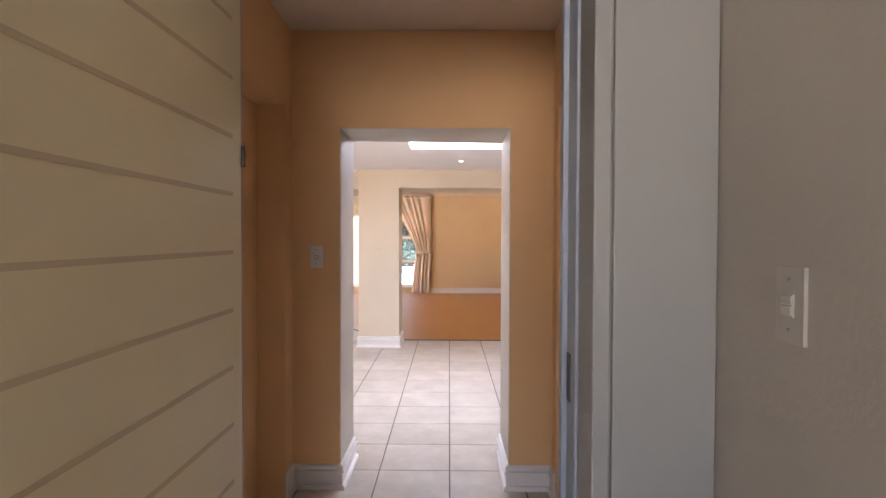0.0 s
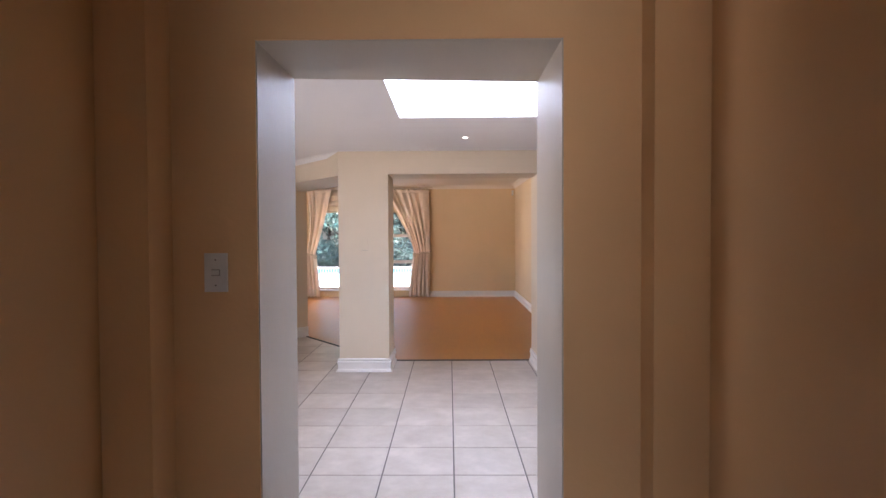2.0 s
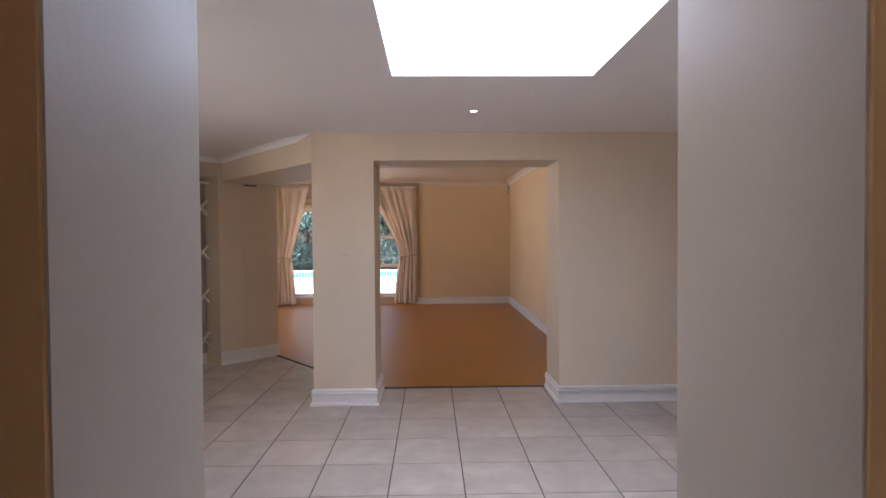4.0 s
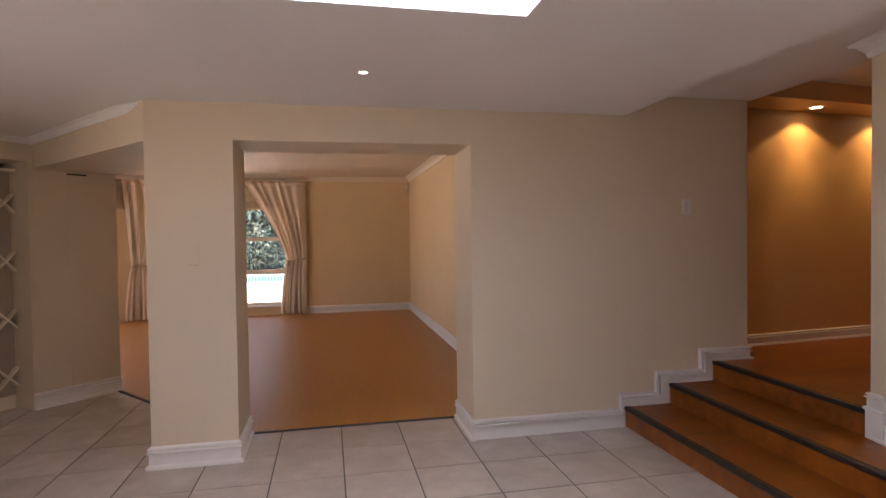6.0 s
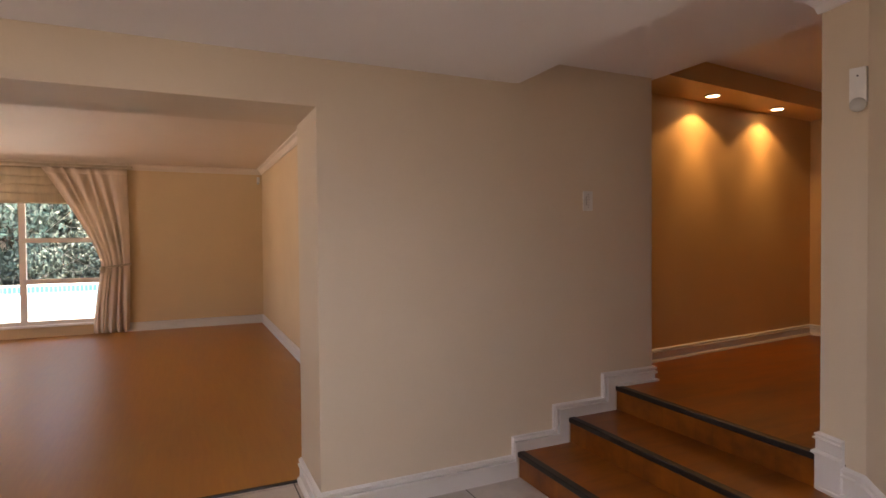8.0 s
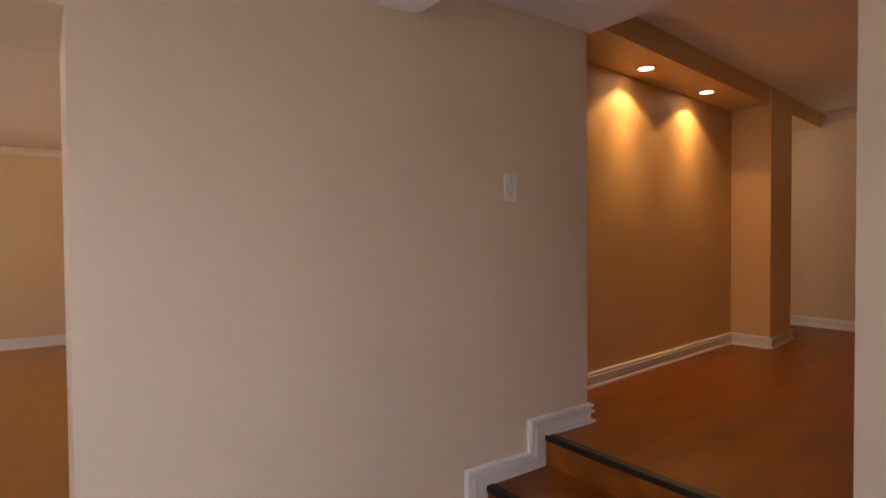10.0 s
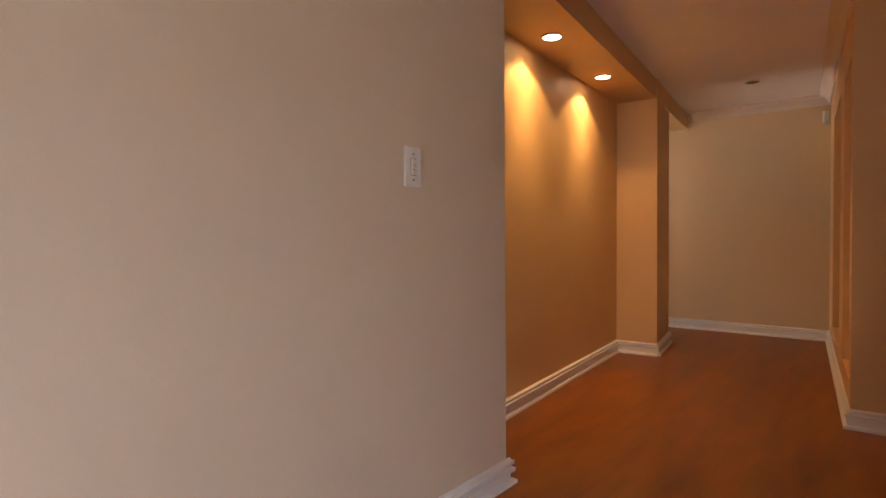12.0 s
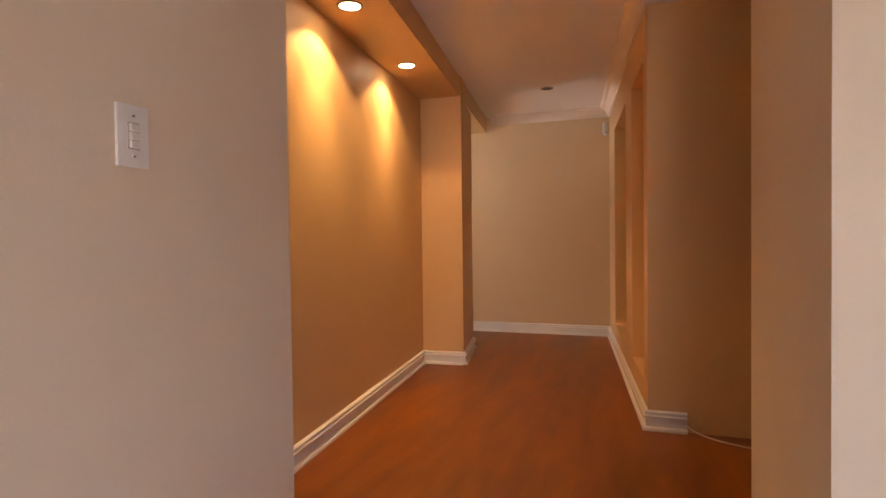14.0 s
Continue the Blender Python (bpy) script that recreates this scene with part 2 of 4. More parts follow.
def sweep(points, profile, bm=None, closed=False):
    """A moulding: profile (out, up) carried along plan points (x, y, z); out is to the right of the way."""
    bm = bm or bmesh.new()
    pts = [Vector(p) for p in points]
    rings = []
    n = len(pts)
    for i, p in enumerate(pts):
        a = pts[i - 1] if (i > 0 or closed) else None
        c = pts[(i + 1) % n] if (i < n - 1 or closed) else None
        d1 = (p - a).to_2d().normalized() if a is not None else None
        d2 = (c - p).to_2d().normalized() if c is not None else None
        d1, d2 = d1 or d2, d2 or d1
        n1, n2 = Vector((d1.y, -d1.x)), Vector((d2.y, -d2.x))
        m = (n1 + n2).normalized()
        m = m / max(0.3, m.dot(n1))
        rings.append([bm.verts.new((p.x + m.x * o, p.y + m.y * o, p.z + u)) for o, u in profile])
    k = len(profile)
    for i in range(n if closed else n - 1):
        r, s = rings[i], rings[(i + 1) % n]
        for j in range(k):
            bm.faces.new((r[j], r[(j + 1) % k], s[(j + 1) % k], s[j]))
    if not closed:
        bm.faces.new(rings[0][::-1])
        bm.faces.new(rings[-1])
    return bm


SKIRT = [(-0.002, 0), (0.03, 0), (0.03, 0.016), (0.024, 0.026), (0.014, 0.03), (0.014, 0.096), (0.024, 0.101), (0.025, 0.111), (0.013, 0.116), (0.012, 0.122), (0.019, 0.127), (0.019, 0.138), (0.009, 0.146), (-0.002, 0.15)]
COVE = [(0.0, 0.0), (0.0, -0.09), (0.014, -0.09), (0.024, -0.06), (0.054, -0.026), (0.084, -0.014), (0.09, 0.0)]


def skirting(name, points, z=0.0, label="white painted moulded skirting board"):
    k = 0.7 if z > 0.4 else 1.0
    return setting(name, sweep([(x, y, z) for x, y in points], [(o, u * k) for o, u in SKIRT]), TRIM, label, "baseboard")


def cornice(name, points, z, material=None):
    return setting(name, sweep([(x, y, z) for x, y in points], COVE), material or CEILING, "white plaster cove cornice", "trim")


# ---- structure: bedroom end, passage ----
UP = 0.474
W0 = 8.2          # face of the wall with the steps
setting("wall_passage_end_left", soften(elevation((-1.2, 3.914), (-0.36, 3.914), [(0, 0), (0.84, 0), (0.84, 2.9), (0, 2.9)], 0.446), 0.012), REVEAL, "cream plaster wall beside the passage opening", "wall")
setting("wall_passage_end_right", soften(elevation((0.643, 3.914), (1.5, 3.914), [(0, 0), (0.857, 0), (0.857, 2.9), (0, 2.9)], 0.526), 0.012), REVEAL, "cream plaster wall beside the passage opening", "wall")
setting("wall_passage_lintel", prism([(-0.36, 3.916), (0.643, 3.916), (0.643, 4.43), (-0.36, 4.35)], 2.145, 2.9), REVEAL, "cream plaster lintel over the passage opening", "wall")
face = elevation((-1.2, 3.906), (1.5, 3.906), [(0, 0), (0.836, 0), (0.836, 2.148), (1.847, 2.148), (1.847, 0), (2.7, 0), (2.7, 2.9), (0, 2.9)], 0.016)
setting("wall_passage_end", face, PASSAGE, "plaster face of the passage end, warm light tinted in as peach", "wall")


def side_wall(name, x, out, y0, y1, d0, d1, top):
    """A passage wall with a recessed doorway between d0 and d1."""
    bm = elevation((x, y0), (x, y1), [(0, 0), (d0 - y0, 0), (d0 - y0, top), (d1 - y0, top), (d1 - y0, 0), (y1 - y0, 0), (y1 - y0, 2.9), (0, 2.9)], out)
    return setting(name, soften(bm, 0.012), PASSAGE, "plaster passage wall, warm light tinted in as peach", "wall")


side_wall("wall_passage_left", -0.645, 0.3, 2.0, 3.91, 2.86, 3.76, 2.25)
side_wall("wall_passage_right", 0.90, -0.3, 2.0, 3.91, 2.88, 3.79, 2.25)
# Cream here instead of white: the passage's warm light is in the colour.
setting("ceiling_passage", box(-1.2, 1.5, 2.0, 4.0, 2.72, 2.85), LIVING_CEILING, "passage ceiling with warm light tinted into its colour", "ceiling")


def flush_door(name, x, y0, y1, facing):
    """A closed plain door in a recess: leaf and lever handle."""
    d = tagged(new(name), "closed plain door set back in the passage wall, tinted as warm-lit peach", "door", "", "structure")
    d.location = (x, (y0 + y1) / 2, 0)
    w = (y1 - y0) / 2
    part("door_leaf", box(0, 0.04 * -facing, -w, w, 0.005, 2.25, 0.004), SIDE_DOOR, d)
    return d


flush_door("door_1", -0.80, 2.862, 3.758, 1)
flush_door("door_2", 1.07, 2.882, 3.788, -1)
skirting("baseboard_passage_left", [(-0.645, 3.76), (-0.645, 3.91), (-0.36, 3.91), (-0.36, 4.36), (-0.9, 4.36)])
skirting("baseboard_passage_right", [(1.2, 4.44), (0.643, 4.44), (0.643, 3.91), (0.90, 3.91), (0.90, 3.79)])
skirting("baseboard_passage_left_near", [(-0.645, 2.1), (-0.645, 2.86)])
skirting("baseboard_passage_right_near", [(0.90, 2.88), (0.90, 2.1)])

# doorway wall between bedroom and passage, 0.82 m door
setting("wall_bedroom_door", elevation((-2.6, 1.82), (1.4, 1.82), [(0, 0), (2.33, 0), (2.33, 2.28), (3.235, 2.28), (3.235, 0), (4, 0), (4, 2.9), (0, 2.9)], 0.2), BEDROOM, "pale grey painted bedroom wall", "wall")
frame_ob = tagged(new("door_3"), "open white grooved door with a blue-grey painted frame", "door", "", "structure")
part("jamb", box(0.589, 0.634, 1.95, 2.113, 0, 2.28, 0.004), FRAME, frame_ob, "blue-grey painted door jamb")
part("lining", box(0.595, 0.634, 1.812, 1.948, 0, 2.28, 0.004), ARCHITRAVE, frame_ob, "grey painted door lining")
part("jamb", box(-0.27, -0.236, 1.998, 2.012, 0, 2.28, 0.004), FRAME, frame_ob, "blue-grey painted door jamb")
part("head_jamb", box(-0.235, 0.588, 1.805, 2.113, 2.24, 2.28, 0.003), FRAME, frame_ob)
part("door_stop", box(0.575, 0.592, 2.04, 2.075, 0, 2.24, 0.003), FRAME, frame_ob)
part("strike_plate", soften(box(0.586, 0.590, 1.995, 2.03, 1.09, 1.21), 0.001, 1), DARK, frame_ob, "dark metal strike plate")
part("architrave", box(0.636, 0.857, 1.803, 1.8195, 0, 2.36, 0.003), ARCHITRAVE, frame_ob, "grey enamel painted architrave")
leaf = part("door_leaf", box(-0.272, -0.232, 1.17, 1.994, 0.01, 2.22, 0.003), LEAF, frame_ob, "ivory door leaf with horizontal grooves")
# Grooves are flat strips on the leaf, their shade given by darker colour.
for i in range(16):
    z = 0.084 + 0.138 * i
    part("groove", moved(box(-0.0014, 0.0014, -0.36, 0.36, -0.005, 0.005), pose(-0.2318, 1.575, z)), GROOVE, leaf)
for z in (0.25, 1.70):
    part("hinge", moved(cylinder(0.005, 0.05, 12), pose(-0.229, 1.996, z)), DARK, frame_ob, "small dark metal hinge")

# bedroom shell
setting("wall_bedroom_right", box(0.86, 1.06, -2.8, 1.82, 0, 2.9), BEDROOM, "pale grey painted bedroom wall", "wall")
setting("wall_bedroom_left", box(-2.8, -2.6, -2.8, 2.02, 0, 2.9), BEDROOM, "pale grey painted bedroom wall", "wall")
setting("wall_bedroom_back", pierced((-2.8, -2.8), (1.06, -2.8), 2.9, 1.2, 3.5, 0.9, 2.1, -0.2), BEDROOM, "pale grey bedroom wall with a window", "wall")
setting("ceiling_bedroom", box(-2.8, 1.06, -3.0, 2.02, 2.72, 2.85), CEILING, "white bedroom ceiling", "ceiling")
sky_lamp = new("window_daylight", bpy.data.lights.new("window_daylight", "AREA"))
sky_lamp.data.shape, sky_lamp.data.size, sky_lamp.data.size_y = "RECTANGLE", 2.28, 1.18
sky_lamp.data.energy, sky_lamp.data.color = 3.2, (0.97, 0.97, 0.90)
sky_lamp.matrix_world = look((-0.45, -2.86, 1.5), (-0.45, 0, 1.5))

# ---- structure: main room ----
setting("wall_room_left_near", box(-3.75, -1.2, 4.16, 4.36, 0, 2.9), WALL, "cream painted plaster wall", "wall")
setting("wall_room_right_near", box(1.5, 2.75, 4.24, 4.44, 0, 2.9), WALL, "cream painted plaster wall", "wall")
# Window opening and warm lamp are additions out of view, brightening the left side.
setting("wall_room_left", pierced((-3.55, 4.36), (-3.55, 8.22), 2.9, 0.84, 2.44, 0.9, 2.1, 0.2), WALL, "cream plaster wall with an added unseen window opening", "wall")
side_lamp = new("side_fill_light", bpy.data.lights.new("side_fill_light", "AREA"))
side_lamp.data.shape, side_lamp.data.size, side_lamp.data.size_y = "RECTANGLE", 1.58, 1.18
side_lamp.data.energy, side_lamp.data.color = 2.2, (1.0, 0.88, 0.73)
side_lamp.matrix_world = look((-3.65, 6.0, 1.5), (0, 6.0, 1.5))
step_wall = elevation((-0.95, W0), (3.58, W0), [(0, 0), (0.55, 0), (0.55, 2.18), (2.2, 2.18), (2.2, 0), (4.53, 0), (4.53, 2.9), (0, 2.9)], 0.54)
setting("wall_room_far", soften(step_wall, 0.05, 5), WALL, "cream plaster wall with a column and wide opening", "wall")
setting("beam_diagonal", soften(prism([(-0.94, 8.215), (-0.45, 8.68), (-1.86, 10.38), (-2.36, 9.88)], 2.17, 2.9), 0.02), WALL, "cream plaster beam across the angled opening", "beam")
setting("wall_nib", soften(prism([(-2.36, 9.88), (-1.86, 10.38), (-2.05, 10.62), (-2.75, 10.42)], 0, 2.9), 0.02), WALL, "cream plaster return wall beside the wine niche", "wall")
setting("panel_nib", prism([(-2.168, 10.068), (-2.05, 10.186), (-2.055, 10.191), (-2.173, 10.073)], 0.15, 2.165), WALL, "pale flush panel strip in the return wall", "trim")
setting("slot_nib", prism([(-2.165, 10.065), (-2.045, 10.185), (-2.055, 10.195), (-2.175, 10.075)], 2.135, 2.15), DARK, "dark slot above the panel strip", "trim")
NA, NB = Vector((-2.36, 9.88)), Vector((-3.55, 8.22))
ND = (NB - NA).normalized()
niche = elevation(tuple(NB), tuple(NA), [(0, 0), ((NB - NA).length - 0.76, 0), ((NB - NA).length - 0.76, 2.23), ((NB - NA).length - 0.05, 2.23), ((NB - NA).length - 0.05, 0), ((NB - NA).length, 0), ((NB - NA).length, 2.9), (0, 2.9)], 0.6)
setting("wall_niche", soften(niche, 0.012), WALL, "cream plaster wall with a tall wine niche", "wall")

soft_cove = [(o * 0.7, u * 0.55) for o, u in COVE]
setting("cornice_room", sweep([(-3.55, 4.37, 2.431), (NB.x, NB.y, 2.431), (NA.x, NA.y, 2.431), (-1.12, 8.425, 2.431), (-0.93, 8.205, 2.49)], soft_cove), CEILING, "soft white plaster cove along the ceiling", "trim")

# ceiling with skylight well
SX0, SX1, SY0, SY1 = -0.115, 1.05, 5.25, 6.47
cl = bmesh.new()
CZ = 2.43
prism([(-3.75, 4.33), (SX0, 4.33), (SX0, 8.3), (-0.9, 8.3), (-2.3, 9.98), (-3.0, 10.6), (-3.75, 10.6)], CZ, CZ + 0.2, cl)
for a in ((SX1, 2.47, 4.42, 8.3), (SX0, SX1, 4.36, SY0), (SX0, SX1, SY1, 8.3)):
    add_box(cl, a[0], a[1], a[2], a[3], CZ, CZ + 0.2)
setting("ceiling_room", cl, CEILING, "white plaster ceiling with a square skylight", "ceiling")
well = bmesh.new()
for a in ((SX0 - 0.05, SX0, SY0 - 0.05, SY1 + 0.05), (SX1, SX1 + 0.05, SY0 - 0.05, SY1 + 0.05), (SX0, SX1, SY0 - 0.05, SY0), (SX0, SX1, SY1, SY1 + 0.05)):
    add_box(well, a[0], a[1], a[2], a[3], CZ + 0.2, CZ + 0.34)
setting("skylight_well", well, CEILING, "white skylight well", "skylight")
setting("skylight_panel", box(SX0 - 0.05, SX1 + 0.05, SY0 - 0.05, SY1 + 0.05, CZ + 0.34, CZ + 0.37), DIFFUSER, "glowing translucent skylight panel", "skylight")

# raised flat ceiling over the steps, up to the front of the corridor
cove = bmesh.new()
outline = [(2.471, 2.585), (3.62, 2.585), (3.62, 2.9), (2.471, 2.9)]
fr = [cove.verts.new((x, 4.3, z)) for x, z in outline]
bk = [cove.verts.new((x, 8.3, z)) for x, z in outline]
cove.faces.new(fr)
cove.faces.new(bk[::-1])
for i in range(len(outline)):
    j = (i + 1) % len(outline)
    cove.faces.new((fr[i], bk[i], bk[j], fr[j]))
setting("ceiling_steps", cove, CEILING, "white raised ceiling over the steps", "ceiling")

setting("trim_ceiling_edge", sweep([(2.4705, 4.5, 2.431), (2.4705, 8.19, 2.431)], [(0, 0), (0.02, 0.0), (0.034, 0.01), (0.04, 0.03), (0.03, 0.06), (0.012, 0.10), (0, 0.15)]), CEILING, "rounded white plaster edge of the lower ceiling", "trim")

# pillar beside the steps and wall running on towards the passage
PIL = [(3.275, 6.874), (4.078, 6.859), (4.078, 6.2), (3.4, 6.2), (3.225, 6.655)]
setting("pillar", soften(prism(PIL, 0, 2.9), 0.015, 3, True), WALL, "cream plaster pillar beside the steps", "pillar")
setting("wall_room_right", prism([(3.225, 6.655), (3.4, 6.2), (2.85, 5.6), (2.85, 4.3), (2.6, 4.3), (2.6, 6.0)], 0, 2.9), WALL, "cream painted plaster wall", "wall")

# ---- structure: raised corridor ----
TILT = math.tan(radians(5.3))


def lw(x):
    return 8.59 + TILT * (x - 3.58)     # corridor wall with the spots


def rw(x):
    return 7.14 + 0.108 * (x - 5.24)    # opposite corridor wall


setting("wall_corridor_left", prism([(3.58, lw(3.58)), (6.38, lw(6.38)), (6.38, 9.2), (3.58, 9.2)], 0, 2.95), CORRIDOR, "beige plaster corridor wall tinted with lamp glow", "wall")
setting("pier_corridor", soften(prism([(6.40, 8.51), (7.07, 8.62), (7.07, 9.2), (6.36, 9.2)], 0, 2.95), 0.012, 3, True), CORRIDOR, "beige plaster pier tinted with lamp glow", "pier")
setting("wall_corridor_end", prism([(8.02, 6.5), (8.2, 6.5), (8.2, 11.0), (8.02, 11.0)], 0, 2.95), LIVING, "cream end wall of the corridor", "wall")
setting("bulkhead_corridor", prism([(3.62, 8.19), (8.03, 8.72), (8.03, 9.25), (3.62, 9.0)], 2.63, 2.95), CORRIDOR, "lowered bulkhead with recessed spots", "ceiling")
setting("ceiling_corridor", box(3.62, 8.2, 5.0, 11.0, 2.79, 2.95), CEILING, "white corridor ceiling", "ceiling")
right = bmesh.new()
RX = [5.24, 5.38, 5.98, 6.36, 7.38, 8.04]
for a, b, deep in ((0, 1, 0), (1, 2, 1), (2, 3, 0), (3, 4, 1), (4, 5, 0)):
    x0, x1 = RX[a], RX[b]
    if deep:
        prism([(x0, rw(x0)), (x0, 6.9), (x1, 6.9), (x1, rw(x1))], 0, 0.70, right)
        prism([(x0, rw(x0)), (x0, 6.9), (x1, 6.9), (x1, rw(x1))], 2.45, 2.95, right)
        prism([(x0, rw(x0) - 0.14), (x0, 6.9), (x1, 6.9), (x1, rw(x1) - 0.14)], 0.70, 2.45, right)
    else:
        prism([(x0, rw(x0)), (x0, 6.9), (x1, 6.9), (x1, rw(x1))], 0, 2.95, right)
bmesh.ops.remove_doubles(right, verts=right.verts[:], dist=0.0005)
setting("wall_corridor_right", right, CORRIDOR, "beige corridor wall with two tall recesses, tinted with lamp glow", "wall")
setting("wall_corridor_return", prism([(5.24, 6.9), (5.24, 5.0), (5.5, 5.0), (5.5, 6.9)], 0, 2.95), CORRIDOR, "beige return wall tinted with lamp glow", "wall")
setting("wall_lobby_back", prism([(3.4, 4.9), (5.5, 4.9), (5.5, 5.05), (3.4, 5.05)], 0, 2.95), CORRIDOR, "beige wall tinted with lamp glow", "wall")
setting("wall_lobby_side", prism([(3.7, 5.05), (4.078, 5.05), (4.078, 6.2), (3.7, 6.2)], 0, 2.95), CORRIDOR, "beige wall tinted with lamp glow", "wall")
setting("wall_side_bay", pierced((6.3, 10.9), (8.2, 10.9), 2.95, 0.3, 1.5, 1.3, 2.5, 0.2), WALL, "cream wall with a window", "wall")
bay_lamp = new("bay_daylight", bpy.data.lights.new("bay_daylight", "AREA"))
bay_lamp.data.shape, bay_lamp.data.size, bay_lamp.data.size_y = "RECTANGLE", 1.2, 1.2
bay_lamp.data.energy, bay_lamp.data.color = 0.33, (0.95, 1.0, 0.9)
bay_lamp.matrix_world = look((7.2, 11.0, 1.9), (7.2, 9, 1.9))
setting("wall_side_bay_left", prism([(6.2, 9.2), (6.38, 9.2), (6.38, 11.0), (6.2, 11.0)], 0, 2.95), WALL, "cream wall", "wall")
skirting("baseboard_corridor_left", [(6.40, 8.51), (7.07, 8.62), (7.07, 9.2)], UP)
skirting("baseboard_corridor_spots", [(3.58, lw(3.58)), (6.375, lw(6.38)), (6.40, 8.51)], UP)
skirting("baseboard_corridor_end", [(8.02, 10.9), (8.02, rw(8.02))], UP)
skirting("baseboard_corridor_right", [(8.02, rw(8.02)), (5.24, rw(5.24)), (5.24, 6.95)], UP)
cornice("cornice_corridor", [(8.02, 8.66), (8.02, rw(8.02)), (5.24, rw(5.24)), (5.24, 5.1)], 2.79, LIVING_CEILING)

# ---- floors and steps ----
setting("floor_corridor", prism([(3.284, 4.9), (8.2, 4.9), (8.2, 11.0), (6.3, 11.0), (6.3, 9.1), (3.284, 9.1)], UP - 0.1, UP), STAIRWOOD, "red-brown laminate corridor floor", "floor")
stairs = tagged(new("stairs"), "three red-brown laminate steps with dark nosings", "stairs", "", "structure")
for i, x in enumerate((2.47, 2.86, 3.25)):
    z = 0.158 * (i + 1)
    x1 = (2.86, 3.25, 3.45)[i] + 0.03
    yl = 5.5 if i < 2 else 6.4
    part("riser", box(x + 0.012, x + 0.03, yl, W0, 0.158 * i, z - 0.02), STAIRWOOD, stairs)
    if i < 2:
        part("tread", box(x + 0.006, x1, yl, W0, z - 0.02, z, 0.003, 1), STAIRWOOD, stairs)
    part("nosing", box(x - 0.004, x + 0.045, yl, W0 - 0.001, z - 0.028, z + 0.004, 0.005), NOSING, stairs, "dark rubber stair nosing")
setting("stair_base", prism([(2.49, 5.4), (3.24, 5.4), (3.24, W0), (2.88, W0), (2.88, W0 - 0.001), (2.49, W0 - 0.001)], 0, 0.13), GROUT, "plain base under the steps", "stairs")
setting("floor_base", box(-3.8, 3.3, -3.0, 11.0, -0.1, -0.004), GROUT, "grey grout bed under the tiles", "floor")
setting("floor_corridor_base", box(3.284, 8.2, 4.9, 11.0, -0.1, UP - 0.101), GROUT, "plain base", "floor")
lam = prism([(-0.50, 8.74), (1.9, 8.74), (1.9, 15.7), (-5.3, 15.7), (-5.3, 10.55), (-2.0, 10.55), (-1.86, 10.38)], -0.1, 0.006)
setting("floor_laminate", lam, LAMINATE, "glossy honey laminate floor", "floor")
setting("threshold", sweep([(-1.88, 10.36, 0.0), (-0.5, 8.74, 0.0), (1.26, 8.74, 0.0)], [(-0.018, 0), (0.018, 0), (0.012, 0.009), (-0.012, 0.009)]), NOSING, "dark threshold strip between tile and laminate", "trim")

# stepped skirting on the stair wall
def stepped_skirting():
    """White boards that follow the steps: a plain field and two raised mouldings near the upper edge."""
    bm = bmesh.new()
    treads = ((2.465, 0.158, 0.04), (2.855, 0.316, 0.125), (3.245, UP, 0.12))

    def line(rise, back):
        pts = [(1.25, 0.15 - 0.105 + rise)]
        for i, (x, z, w) in enumerate(treads):
            low = pts[-1][1]
            edge = x - w * back
            pts += [(edge, low), (edge, z + rise)]
        return pts + [(3.60, UP + rise)]

    low = [(1.25, 0.0)]
    for x, z, w in treads:
        low += [(x, low[-1][1]), (x, z)]
    low.append((3.60, UP))
    elevation((0, W0), (1, W0), low + line(0.105, 1.0)[::-1], -0.009, bm)
    elevation((0, W0), (1, W0), line(0.058, 0.58) + line(0.072, 0.70)[::-1], -0.034, bm)
    elevation((0, W0), (1, W0), line(0.086, 0.82) + line(0.100, 0.95)[::-1], -0.028, bm)
    elevation((0, W0), (1, W0), [(3.25, UP), (3.62, UP), (3.62, UP + 0.014), (3.25, UP + 0.014)], -0.03, bm)
    return setting("baseboard_steps", bm, TRIM, "white skirting board climbing the steps", "baseboard")


stepped_skirting()
skirting("baseboard_opening_right", [(1.25, 8.74), (1.25, W0), (1.262, W0)])
skirting("baseboard_wall_end", [(3.58, W0), (3.58, lw(3.58))], UP)
skirting("baseboard_column", [(-0.94, 8.30), (-0.95, W0), (-0.40, W0), (-0.40, 8.74)])
skirting("baseboard_nib", [(NA.x + ND.x * 0.05, NA.y + ND.y * 0.05), (-2.36, 9.88), (-1.86, 10.38)])
skirting("baseboard_niche_wall", [tuple(NB), tuple(NA + ND * 0.76)])
skirting("baseboard_room_left", [(-3.55, 4.36), (-3.55, 8.22)])
skirting("baseboard_room_near", [(-0.9, 4.36), (-3.55, 4.36)])

# pillar skirting: lower run on the treads, raised block at the corridor level
setting("baseboard_pillar", soften(prism([(3.246, 6.882), (3.222, 6.757), (3.252, 6.748), (3.277, 6.87)], 0.30, UP + 0.012), 0.004), TRIM, "white skirting block on the pillar", "baseboard")
skirting("baseboard_pillar_low", [(3.275, 6.874), (3.225, 6.655), (2.86, 6.267)], 0.316)
skirting("baseboard_pillar_top", [(4.078, 6.859), (3.275, 6.874), (3.247, 6.752)], UP)
skirting("baseboard_room_right", [(2.86, 6.267), (2.6, 6.0), (2.6, 4.44)], 0.158)
cornice("cornice_pillar", [(3.62, 6.868), (3.275, 6.874), (3.225, 6.655), (2.6, 6.0)], 2.586)

# ---- structure: living room beyond ----
FY = 15.66
WX0, WX1, WZ0, WZ1 = -3.16, -0.55, 0.19, 2.6
